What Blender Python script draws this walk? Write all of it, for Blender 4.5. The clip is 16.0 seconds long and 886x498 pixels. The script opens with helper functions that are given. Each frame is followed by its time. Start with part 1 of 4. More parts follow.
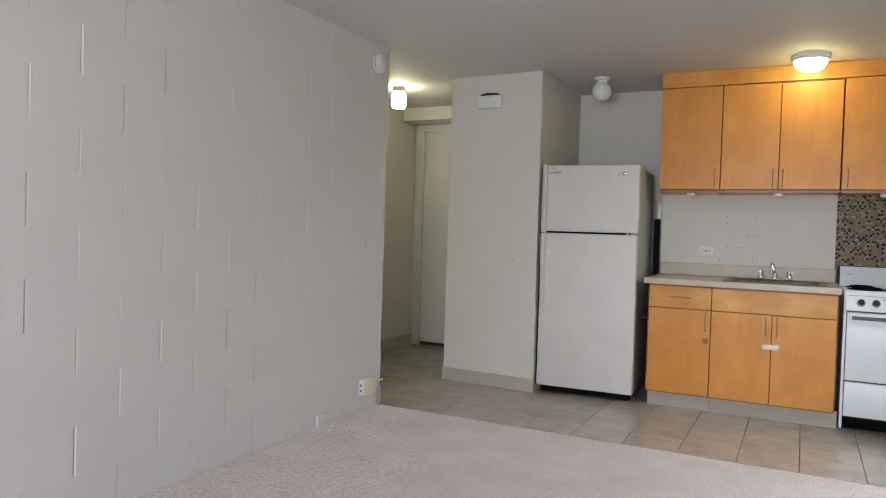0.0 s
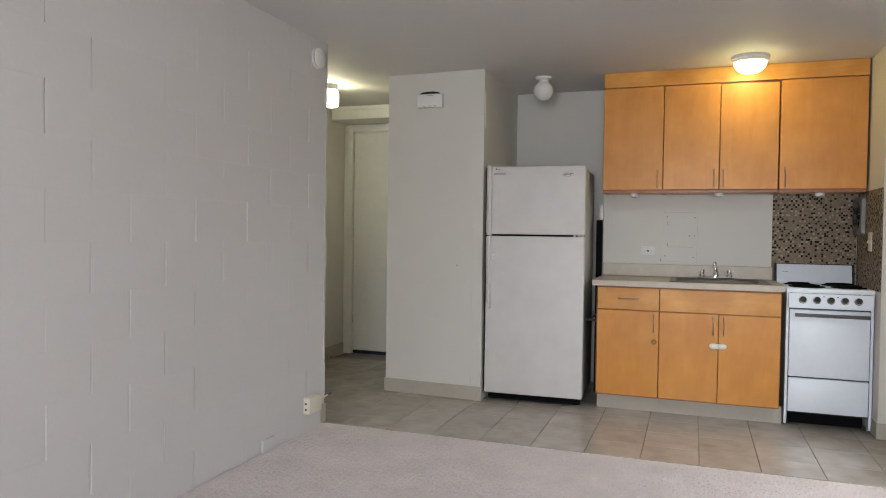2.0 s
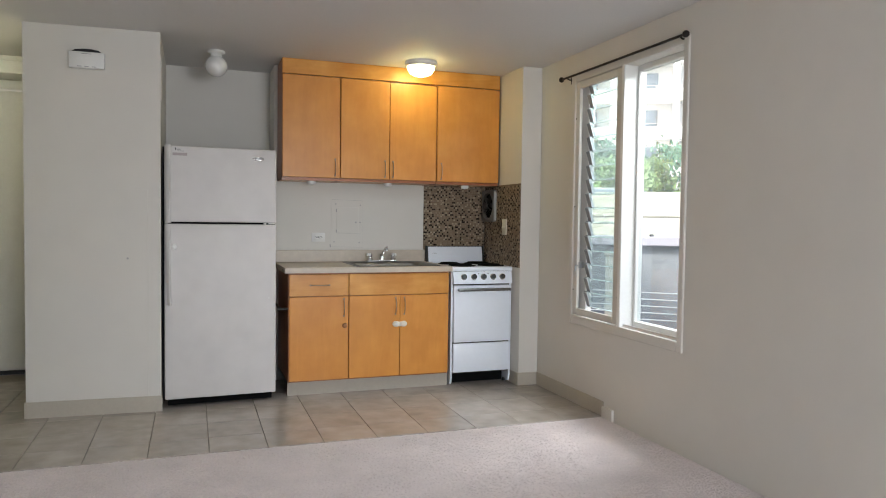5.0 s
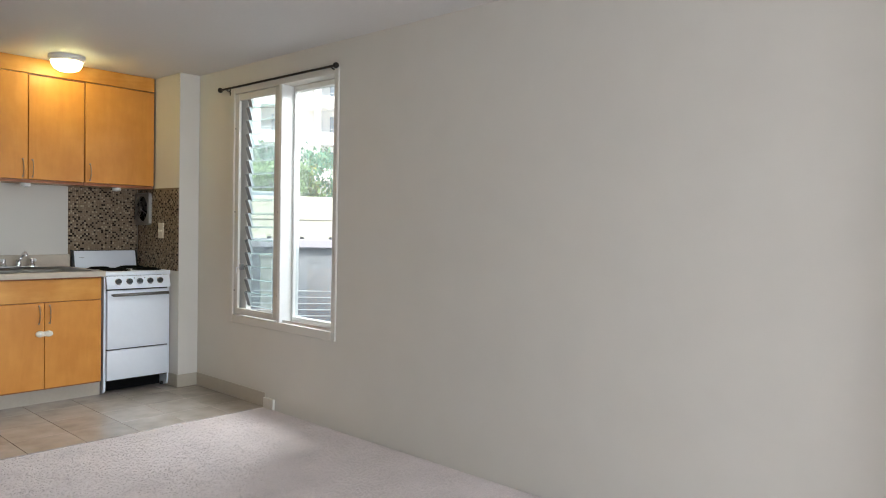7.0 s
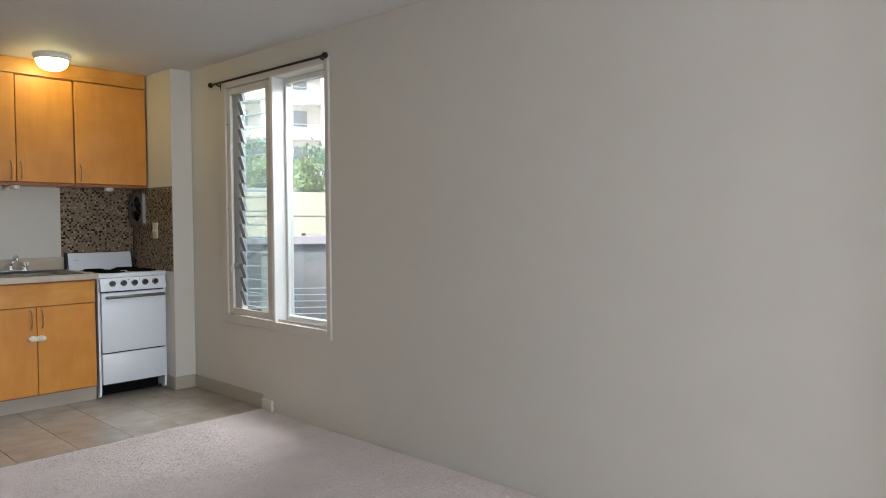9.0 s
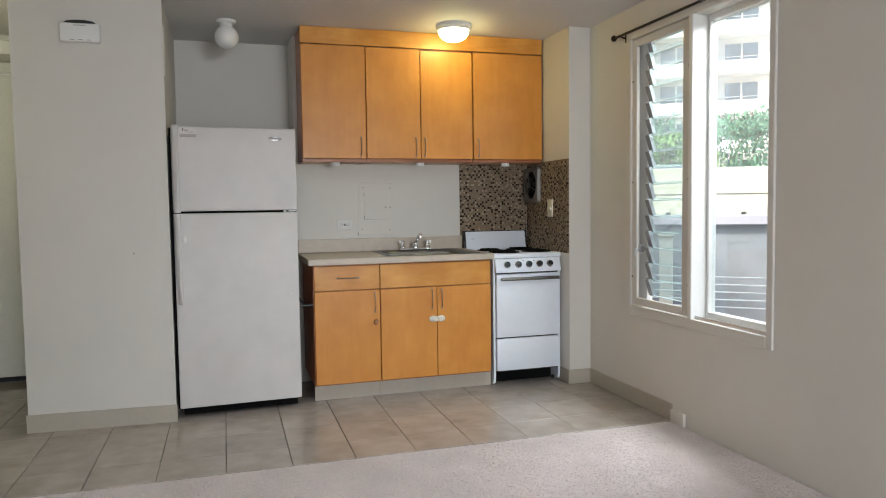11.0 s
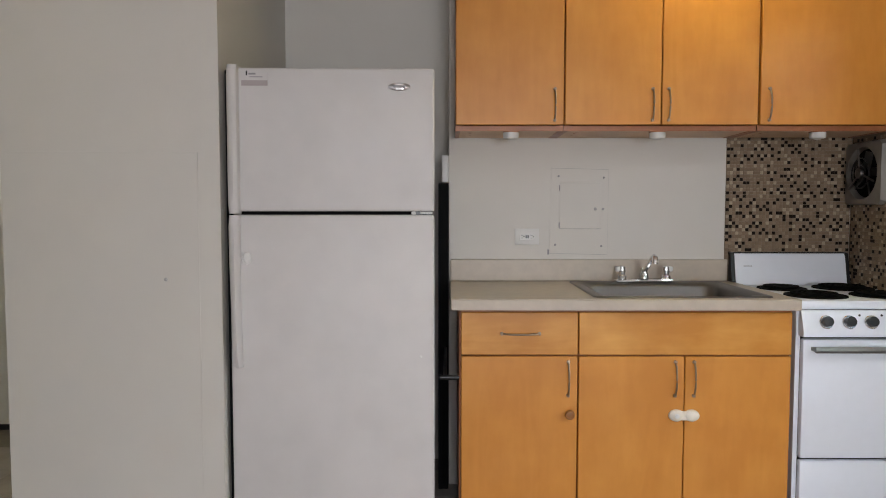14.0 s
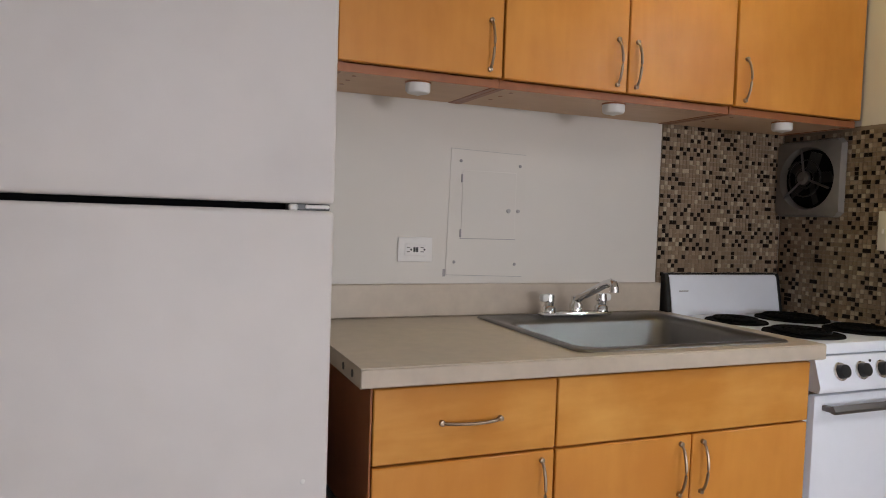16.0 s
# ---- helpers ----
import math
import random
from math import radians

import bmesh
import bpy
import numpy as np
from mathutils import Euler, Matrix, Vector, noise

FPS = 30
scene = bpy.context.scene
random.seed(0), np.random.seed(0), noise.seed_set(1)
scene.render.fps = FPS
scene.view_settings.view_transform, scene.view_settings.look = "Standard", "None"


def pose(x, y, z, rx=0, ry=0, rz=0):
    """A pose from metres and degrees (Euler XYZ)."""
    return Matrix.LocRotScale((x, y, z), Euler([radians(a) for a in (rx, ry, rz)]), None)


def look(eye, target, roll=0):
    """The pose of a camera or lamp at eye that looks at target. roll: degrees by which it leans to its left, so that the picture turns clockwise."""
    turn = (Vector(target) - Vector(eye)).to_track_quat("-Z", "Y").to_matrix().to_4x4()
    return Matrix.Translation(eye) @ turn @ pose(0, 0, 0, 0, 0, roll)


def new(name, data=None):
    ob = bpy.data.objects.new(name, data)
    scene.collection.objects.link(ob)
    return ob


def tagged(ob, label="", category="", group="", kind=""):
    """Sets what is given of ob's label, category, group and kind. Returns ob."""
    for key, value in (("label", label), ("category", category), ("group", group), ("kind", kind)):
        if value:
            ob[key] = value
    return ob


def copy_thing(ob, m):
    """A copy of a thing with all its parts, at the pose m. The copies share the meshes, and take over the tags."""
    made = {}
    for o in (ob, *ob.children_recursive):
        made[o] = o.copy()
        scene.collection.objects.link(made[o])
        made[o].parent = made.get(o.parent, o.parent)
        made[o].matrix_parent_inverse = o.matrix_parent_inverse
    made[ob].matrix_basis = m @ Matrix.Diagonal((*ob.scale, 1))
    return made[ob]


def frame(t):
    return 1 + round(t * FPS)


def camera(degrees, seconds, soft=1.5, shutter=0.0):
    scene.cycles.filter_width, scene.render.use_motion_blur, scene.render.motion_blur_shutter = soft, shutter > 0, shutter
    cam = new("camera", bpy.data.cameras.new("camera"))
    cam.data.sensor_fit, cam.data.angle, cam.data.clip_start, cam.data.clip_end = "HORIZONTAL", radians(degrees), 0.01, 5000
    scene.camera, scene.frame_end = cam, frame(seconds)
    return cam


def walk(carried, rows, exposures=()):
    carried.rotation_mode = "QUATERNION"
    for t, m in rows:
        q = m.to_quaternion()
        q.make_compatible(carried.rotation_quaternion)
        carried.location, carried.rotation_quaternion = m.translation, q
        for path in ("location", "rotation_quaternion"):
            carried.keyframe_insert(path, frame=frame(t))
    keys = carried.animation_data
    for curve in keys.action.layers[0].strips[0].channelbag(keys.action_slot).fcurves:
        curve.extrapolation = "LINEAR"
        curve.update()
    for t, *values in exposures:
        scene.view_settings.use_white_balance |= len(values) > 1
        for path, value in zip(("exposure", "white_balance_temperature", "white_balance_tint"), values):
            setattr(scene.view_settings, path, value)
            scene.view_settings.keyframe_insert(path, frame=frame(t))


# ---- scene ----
cam = camera(64.07, 16.0, soft=1.0)
PATH = [
    (0, (0.9573, -5.1077, 1.1926), (0.0502, -3.3260, 1.1402), 1.78),
    (0.5, (0.9414, -5.0815, 1.1899), (0.0698, -3.2820, 1.1431), 1.42),
    (1, (0.9221, -5.0576, 1.1928), (0.0875, -3.2406, 1.1491), 1.07),
    (1.5, (0.8299, -5.0476, 1.2015), (0.0590, -3.2027, 1.1572), 0.94),
    (2, (0.6240, -5.0082, 1.2237), (-0.0427, -3.1232, 1.1752), 0.80),
    (2.5, (0.3748, -4.9668, 1.2441), (-0.1630, -3.0413, 1.1888), 0.88),
    (3, (0.1169, -4.8869, 1.2585), (-0.2295, -2.9181, 1.1994), 0.94),
    (3.5, (-0.1682, -4.8100, 1.2614), (-0.2146, -2.8115, 1.1983), 1.16),
    (4, (-0.3811, -4.8231, 1.2540), (-0.1276, -2.8403, 1.1886), 0.97),
    (4.2, (-0.4279, -4.8363, 1.2436), (-0.0906, -2.8661, 1.1750), 0.82),
    (6.3, (-0.9025, -5.1007, 1.2576), (0.3169, -3.5172, 1.1841), 1.39),
    (6.5, (-0.9206, -5.1270, 1.2616), (0.3799, -3.6091, 1.1930), 1.40),
    (7, (-0.9390, -5.2099, 1.2678), (0.5409, -3.8659, 1.2071), 1.18),
    (7.5, (-0.8880, -5.3532, 1.2689), (0.6798, -4.1127, 1.2122), 0.91),
    (8, (-0.8516, -5.4126, 1.2688), (0.7443, -4.2086, 1.2085), 0.44),
    (8.5, (-0.8307, -5.3579, 1.2664), (0.7459, -4.1293, 1.1974), 0.03),
    (9, (-0.7800, -5.1750, 1.2681), (0.6785, -3.8090, 1.1867), -0.26),
    (9.5, (-0.7061, -5.0261, 1.2626), (0.5029, -3.4358, 1.1664), -0.15),
    (10, (-0.6879, -4.8661, 1.2438), (0.2523, -3.1043, 1.1334), -0.57),
    (10.2, (-0.6722, -4.7831, 1.2326), (0.1788, -2.9766, 1.1206), -0.72),
    (12.3, (-0.1492, -3.6476, 1.2236), (0.1604, -1.6758, 1.0960), -0.68),
    (12.5, (-0.1059, -3.5255, 1.2229), (0.1600, -1.5472, 1.0993), -0.75),
    (13, (-0.0088, -3.2418, 1.2257), (0.1457, -1.2515, 1.1049), -0.53),
    (13.5, (0.0061, -2.8684, 1.2170), (0.0575, -0.8723, 1.1042), -0.48),
    (14, (-0.0480, -2.4792, 1.2235), (-0.0600, -0.4825, 1.1084), 0.01),
    (14.5, (-0.0798, -2.1729, 1.2214), (-0.1542, -0.1773, 1.1112), 0.46),
    (15, (-0.1833, -1.9122, 1.1953), (-0.1563, 0.0856, 1.1057), 0.40),
    (15.5, (-0.3084, -1.6106, 1.1964), (0.0175, 0.3604, 1.1028), 0.99),
    (16, (-0.4025, -1.3027, 1.1988), (0.3616, 0.5433, 1.1055), 1.92),
]
walk(cam, [(t, look(eye, target, roll)) for t, eye, target, roll in PATH], exposures=((0.0, 1.14, 6500, 11), (4.0, 1.13, 6480, 11), (6.3, 1.24, 6370, 10), (7.0, 1.18, 6360, 9), (7.5, 0.97, 6370, 10), (8.0, 0.82, 6400, 10), (9.0, 0.86, 6430, 10), (9.5, 1.12, 6440, 10), (10.0, 1.13, 6450, 10), (12.5, 1.24, 6540, 12), (14.0, 1.17, 6640, 15), (15.0, 1.25, 6640, 16), (16.0, 1.16, 6700, 18)))

# ---- world, sun, large lights ----
world = bpy.data.worlds.new("world")
scene.world = world
world.use_nodes = True
wn = world.node_tree.nodes
sky = wn.new("ShaderNodeTexSky")
sky.sky_type = "NISHITA"
sky.sun_disc = False
sky.sun_elevation = radians(45)
sky.sun_rotation = radians(254)
sky.dust_density = 3.0
wn["Background"].inputs["Strength"].default_value = 0.15
world.node_tree.links.new(sky.outputs["Color"], wn["Background"].inputs["Color"])

sun = new("sun", bpy.data.lights.new("sun", "SUN"))
sun.data.energy, sun.data.angle, sun.data.color = 4.2, radians(10), (1.0, 0.96, 0.9)
sun.matrix_world = look((-9, -2.6, 9), (0, 0, 0))


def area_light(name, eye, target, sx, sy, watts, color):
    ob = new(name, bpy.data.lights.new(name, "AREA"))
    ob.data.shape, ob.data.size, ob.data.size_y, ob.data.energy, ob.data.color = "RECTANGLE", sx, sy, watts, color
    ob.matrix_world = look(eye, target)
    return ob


# daylight in the wide opening behind the walk
area_light("daylight_rear", (0.8, -8.4, 1.25), (0.75, -6.9, 0.1), 1.6, 1.6, 86, (0.87, 0.935, 1.0))

# unseen lamp added outside, above the louvred window, for steep sky light through it
area_light("sky_fill_window", (2.7, -1.7, 2.75), (1.84, -1.15, 1.9), 1.7, 1.0, 62, (0.92, 0.96, 1.0))

# ---- materials ----


def mat(name, color, rough=0.5, metal=0.0, var=0.06, grain=60.0, big=2.0, bump=0.05, bump_scale=None, spec=0.5, stretch=(1, 1, 1), coat=0.0, random_tone=0.0, dist=0.002, rvar=0.07):
    """Principled surface: two scales of noise in tone, fine relief, and uneven roughness."""
    m = bpy.data.materials.new(name)
    m.use_nodes = True
    n, l = m.node_tree.nodes, m.node_tree.links
    b = n["Principled BSDF"]
    b.inputs["Metallic"].default_value = metal
    b.inputs["Specular IOR Level"].default_value = spec
    b.inputs["Coat Weight"].default_value = coat
    b.inputs["Coat Roughness"].default_value = 0.22
    tc = n.new("ShaderNodeTexCoord")
    mp = n.new("ShaderNodeMapping")
    mp.inputs["Scale"].default_value = stretch
    l.new(tc.outputs["Object"], mp.inputs["Vector"])
    fine, wide = n.new("ShaderNodeTexNoise"), n.new("ShaderNodeTexNoise")
    for t, s, d in ((fine, grain, 4), (wide, big, 3)):
        t.inputs["Scale"].default_value, t.inputs["Detail"].default_value = s, d
        l.new(mp.outputs["Vector"], t.inputs["Vector"])
    add = n.new("ShaderNodeMath")
    add.operation = "ADD"
    l.new(fine.outputs["Fac"], add.inputs[0])
    l.new(wide.outputs["Fac"], add.inputs[1])
    tone = add.outputs["Value"]
    if random_tone:
        at = n.new("ShaderNodeObjectInfo")
        shift = n.new("ShaderNodeCombineXYZ")
        for k, f in (("X", 41.0), ("Y", 67.0), ("Z", 23.0)):
            far = n.new("ShaderNodeMath")
            far.operation = "MULTIPLY"
            far.inputs[1].default_value = f
            l.new(at.outputs["Random"], far.inputs[0])
            l.new(far.outputs["Value"], shift.inputs[k])
        l.new(shift.outputs["Vector"], mp.inputs["Location"])
        info = n.new("ShaderNodeObjectInfo")
        mul = n.new("ShaderNodeMath")
        mul.operation = "MULTIPLY_ADD"
        l.new(info.outputs["Random"], mul.inputs[0])
        mul.inputs[1].default_value = random_tone
        l.new(tone, mul.inputs[2])
        tone = mul.outputs["Value"]
    rng = n.new("ShaderNodeMapRange")
    rng.inputs["From Min"].default_value, rng.inputs["From Max"].default_value = 0.55, 1.45 + random_tone
    rng.inputs["To Min"].default_value, rng.inputs["To Max"].default_value = 1 - var, 1 + var
    l.new(tone, rng.inputs["Value"])
    mix = n.new("ShaderNodeVectorMath")
    mix.operation = "SCALE"
    mix.inputs[0].default_value = color
    l.new(rng.outputs["Result"], mix.inputs["Scale"])
    l.new(mix.outputs["Vector"], b.inputs["Base Color"])
    rr = n.new("ShaderNodeMapRange")
    rr.inputs["To Min"].default_value, rr.inputs["To Max"].default_value = max(0.02, rough - rvar), min(1, rough + rvar)
    l.new(wide.outputs["Fac"], rr.inputs["Value"])
    l.new(rr.outputs["Result"], b.inputs["Roughness"])
    if bump:
        bt = fine
        if bump_scale:
            bt = n.new("ShaderNodeTexNoise")
            bt.inputs["Scale"].default_value, bt.inputs["Detail"].default_value = bump_scale, 3
            l.new(mp.outputs["Vector"], bt.inputs["Vector"])
        bp = n.new("ShaderNodeBump")
        bp.inputs["Strength"].default_value, bp.inputs["Distance"].default_value = bump, dist
        l.new(bt.outputs["Fac"], bp.inputs["Height"])
        l.new(bp.outputs["Normal"], b.inputs["Normal"])
    return m


def wood(name, light, dark, rough=0.38, axis=2):
    """Flat-sawn veneer: long soft grain along one axis, with blotches, in a satin varnish."""
    m = mat(name, light, rough, 0, 0.1, 40, 3, 0.0, coat=0.12, spec=0.4)
    n, l = m.node_tree.nodes, m.node_tree.links
    b = n["Principled BSDF"]
    tc = n.new("ShaderNodeTexCoord")
    mp = n.new("ShaderNodeMapping")
    s = [7.0, 7.0, 7.0]
    s[axis] = 1.1
    mp.inputs["Scale"].default_value = s
    info = n.new("ShaderNodeObjectInfo")
    off = n.new("ShaderNodeVectorMath")
    off.operation = "MULTIPLY_ADD"
    off.inputs[1].default_value = (7, 7, 7)
    cmb = n.new("ShaderNodeCombineXYZ")
    for k in "XYZ":
        l.new(info.outputs["Random"], cmb.inputs[k])
    l.new(cmb.outputs["Vector"], off.inputs[0])
    l.new(tc.outputs["Object"], off.inputs[2])
    l.new(off.outputs["Vector"], mp.inputs["Vector"])
    g = n.new("ShaderNodeTexNoise")
    g.inputs["Scale"].default_value, g.inputs["Detail"].default_value, g.inputs["Distortion"].default_value = 1.1, 5, 2.2
    l.new(mp.outputs["Vector"], g.inputs["Vector"])
    blot = n.new("ShaderNodeTexNoise")
    blot.inputs["Scale"].default_value, blot.inputs["Detail"].default_value = 5.5, 5
    l.new(off.outputs["Vector"], blot.inputs["Vector"])
    # short pale flecks along the grain
    fl = n.new("ShaderNodeMapping")
    f = [46.0, 46.0, 46.0]
    f[axis] = 13.0
    fl.inputs["Scale"].default_value = f
    l.new(off.outputs["Vector"], fl.inputs["Vector"])
    fleck = n.new("ShaderNodeTexNoise")
    fleck.inputs["Scale"].default_value, fleck.inputs["Detail"].default_value = 1.0, 3
    l.new(fl.outputs["Vector"], fleck.inputs["Vector"])
    total = None
    for tex, weight in ((g, 0.55), (blot, 1.0), (fleck, 0.25)):
        part_ = n.new("ShaderNodeMath")
        part_.operation = "MULTIPLY_ADD"
        part_.inputs[1].default_value, part_.inputs[2].default_value = weight, 0.0
        l.new(tex.outputs["Fac"], part_.inputs[0])
        if total:
            l.new(total.outputs["Value"], part_.inputs[2])
        total = part_
    rng = n.new("ShaderNodeMapRange")
    rng.inputs["From Min"].default_value, rng.inputs["From Max"].default_value = 0.72, 1.28
    l.new(total.outputs["Value"], rng.inputs["Value"])
    mixc = n.new("ShaderNodeMix")
    mixc.data_type = "RGBA"
    l.new(rng.outputs["Result"], mixc.inputs["Factor"])
    mixc.inputs["A"].default_value, mixc.inputs["B"].default_value = (*dark, 1), (*light, 1)
    l.new(mixc.outputs["Result"], b.inputs["Base Color"])
    return m


def glow(name, color, strength):
    m = bpy.data.materials.new(name)
    m.use_nodes = True
    b = m.node_tree.nodes["Principled BSDF"]
    b.inputs["Base Color"].default_value = (0.9, 0.9, 0.88, 1)
    b.inputs["Roughness"].default_value = 0.3
    b.inputs["Emission Color"].default_value = (*color, 1)
    b.inputs["Emission Strength"].default_value = strength
    return m


def clear_glass(name, tint, gloss=1.0, haze=0.06):
    m = bpy.data.materials.new(name)
    m.use_nodes = True
    n, l = m.node_tree.nodes, m.node_tree.links
    n.remove(n["Principled BSDF"])
    tr, gl, fr, mx = n.new("ShaderNodeBsdfTransparent"), n.new("ShaderNodeBsdfGlossy"), n.new("ShaderNodeLayerWeight"), n.new("ShaderNodeMixShader")
    amount = n.new("ShaderNodeMath")
    amount.operation = "MULTIPLY_ADD"
    tr.inputs["Color"].default_value = (*tint, 1)
    gl.inputs["Roughness"].default_value = 0.03
    fr.inputs["Blend"].default_value = 0.2
    l.new(fr.outputs["Facing"], amount.inputs[0])
    amount.inputs[1].default_value, amount.inputs[2].default_value = 0.25 * gloss, 0.015
    l.new(amount.outputs["Value"], mx.inputs["Fac"])
    l.new(tr.outputs["BSDF"], mx.inputs[1])
    l.new(gl.outputs["BSDF"], mx.inputs[2])
    # a pale translucent haze, thicker in patches, mixed in to veil the view
    film, film_tone, veil, no, rg = n.new("ShaderNodeBsdfTranslucent"), n.new("ShaderNodeMapRange"), n.new("ShaderNodeMixShader"), n.new("ShaderNodeTexNoise"), n.new("ShaderNodeTexCoord")
    film.inputs["Color"].default_value = (0.86, 0.88, 0.87, 1)
    no.inputs["Scale"].default_value, no.inputs["Detail"].default_value = 3.0, 3
    l.new(rg.outputs["Object"], no.inputs["Vector"])
    film_tone.inputs["To Min"].default_value, film_tone.inputs["To Max"].default_value = haze * 0.6, haze * 1.4
    l.new(no.outputs["Fac"], film_tone.inputs["Value"])
    l.new(film_tone.outputs["Result"], veil.inputs["Fac"])
    l.new(mx.outputs["Shader"], veil.inputs[1])
    l.new(film.outputs["BSDF"], veil.inputs[2])
    l.new(veil.outputs["Shader"], n["Material Output"].inputs["Surface"])
    return m


WALL = mat("wall_paint", (0.66, 0.63, 0.575), 0.55, 0, 0.03, 5, 0.7, 0.05, 180, dist=0.0012)
BLOCK = mat("block_paint", (0.64, 0.622, 0.612), 0.5, 0, 0.03, 45, 1.5, 0.13, 90, random_tone=0.1, dist=0.002)
CEIL = mat("ceiling_paint", (0.66, 0.645, 0.63), 0.7, 0, 0.03, 50, 1.5, 0.2, 120, dist=0.002)
TRIM = mat("trim_paint", (0.78, 0.77, 0.73), 0.4, 0, 0.04, 50, 5, 0.05)
BASE = mat("baseboard_vinyl", (0.45, 0.402, 0.33), 0.45, 0, 0.06, 50, 4, 0.04)
TILE = mat("floor_tile_ceramic", (0.385, 0.338, 0.296), 0.22, 0, 0.3, 9, 5, 0.0, 60, random_tone=0.3, rvar=0.03)
GROUT = mat("grout", (0.18, 0.15, 0.12), 0.9, 0, 0.2, 60, 3, 0.2)
CARPET = mat("carpet_pile", (0.72, 0.65, 0.63), 0.95, 0, 0.13, 130, 4.0, 0.0, 320, spec=0.1, dist=0.006)
MAPLE = wood("maple_veneer", (0.71, 0.31, 0.056), (0.595, 0.232, 0.035))
MAPLE_H = wood("maple_veneer_cross", (0.76, 0.38, 0.085), (0.56, 0.225, 0.03), axis=0)
EDGE = wood("cabinet_edge", (0.42, 0.15, 0.05), (0.30, 0.10, 0.035))
# bare wood, made paler for the light bounced up from the counter
RAW = wood("cabinet_underside", (0.74, 0.52, 0.34), (0.62, 0.41, 0.26), 0.6, axis=0)
DARK_SIDE = wood("cabinet_side", (0.20, 0.10, 0.045), (0.12, 0.06, 0.028), 0.5)
LAMINATE = mat("counter_laminate", (0.51, 0.435, 0.345), 0.37, 0, 0.12, 30, 7, 0.02)
FRIDGE = mat("fridge_enamel", (0.645, 0.617, 0.596), 0.5, 0, 0.06, 9, 3.5, 0.12, 420, dist=0.001)
FRIDGE_SIDE = mat("fridge_side_grey", (0.40, 0.39, 0.375), 0.45, 0, 0.05, 300, 2, 0.12, 420)
ENAMEL = mat("stove_enamel", (0.82, 0.865, 0.93), 0.36, 0, 0.02, 30, 3, 0.0)
PLASTIC = mat("white_plastic", (0.75, 0.74, 0.71), 0.4, 0, 0.03, 50, 6, 0.0)
CREAM = mat("cream_plastic", (0.76, 0.70, 0.58), 0.4, 0, 0.03, 50, 6, 0.0)
BLACK = mat("black_enamel", (0.012, 0.012, 0.012), 0.3, 0, 0.2, 50, 6, 0.0)
RUBBER = mat("black_rubber", (0.02, 0.02, 0.02), 0.8, 0, 0.2, 50, 6, 0.0)
GREY_PL = mat("grey_plastic", (0.30, 0.29, 0.29), 0.5, 0, 0.08, 50, 6, 0.0)
MAUVE = mat("printed_strip", (0.42, 0.36, 0.35), 0.5, 0, 0.05, 50, 6, 0.0)
CHROME = mat("chrome", (0.75, 0.75, 0.75), 0.12, 1.0, 0.03, 50, 6, 0.0)
STEEL = mat("stainless_steel", (0.195, 0.187, 0.183), 0.4, 1.0, 0.06, 200, 6, 0.03, stretch=(1, 12, 1), rvar=0.04)
NICKEL = mat("brushed_nickel", (0.36, 0.285, 0.21), 0.38, 1.0, 0.05, 200, 6, 0.0)
ALU = mat("aluminium", (0.6, 0.6, 0.6), 0.38, 1.0, 0.06, 120, 6, 0.0)
BRONZE = mat("dark_bronze", (0.02, 0.016, 0.014), 0.4, 0.6, 0.2, 80, 6, 0.0)
# near-black for shade painted into gaps and openings, and for burner coils
VOID = mat("shade_and_coil_black", (0.006, 0.006, 0.006), 0.9, 0, 0.2, 50, 6, 0.0, spec=0.1)
KNOB_WOOD = wood("knob_wood", (0.36, 0.15, 0.04), (0.25, 0.10, 0.03))
MOSAIC = [mat("mosaic_" + n, c, 0.42, 0, v, 90, 40, 0.03, spec=sp) for n, c, v, sp in (
    ("black_glass", (0.014, 0.008, 0.005), 0.3, 0.12), ("tan_stone", (0.25, 0.18, 0.118), 0.08, 0.25), ("brown_stone", (0.22, 0.155, 0.1), 0.08, 0.25),
    ("beige_stone", (0.285, 0.213, 0.143), 0.08, 0.25), ("cream_stone", (0.41, 0.33, 0.228), 0.1, 0.3))]
GLASS = clear_glass("window_glass", (0.93, 0.96, 0.95), 1.0, 0.035)
LOUVRE = clear_glass("louvre_glass", (0.77, 0.85, 0.83), 1.4, 0.06)
OPAL = mat("opal_glass", (0.80, 0.79, 0.77), 0.18, 0, 0.01, 20, 3, 0.0)
LAMP_WARM = glow("lit_dome_glass", (1.0, 0.94, 0.42), 11.0)
LAMP_HALL = glow("lit_jar_glass", (1.0, 0.96, 0.64), 14.0)

# ---- mesh helpers ----


def thing(name, x, y, z, label="", category="", group="", kind=""):
    ob = new(name)
    ob.empty_display_size = 0.1
    ob.location = (x, y, z)
    return tagged(ob, label, category, group, kind)


def root_place(ob):
    while ob.parent:
        ob = ob.parent
    return ob.location.copy()


def finish(bm, name, material, smooth=40):
    me = bpy.data.meshes.new(name)
    bmesh.ops.recalc_face_normals(bm, faces=bm.faces)
    bm.to_mesh(me)
    bm.free()
    me.materials.append(material)
    if smooth:
        me.shade_smooth()
        me.set_sharp_from_angle(angle=radians(smooth))
    return me


def part(name, bm, material, parent=None, label="", smooth=40):
    """Links a bmesh, drawn in world coordinates, as one mesh object under a thing or a part."""
    if parent:
        bmesh.ops.translate(bm, vec=-root_place(parent), verts=bm.verts)
    ob = new(name, finish(bm, name, material, smooth))
    ob.parent = parent
    return tagged(ob, label)


def setting(name, bm, material, label="", category=""):
    ob = part(name, bm, material)
    return tagged(ob, label, category, kind="structure")


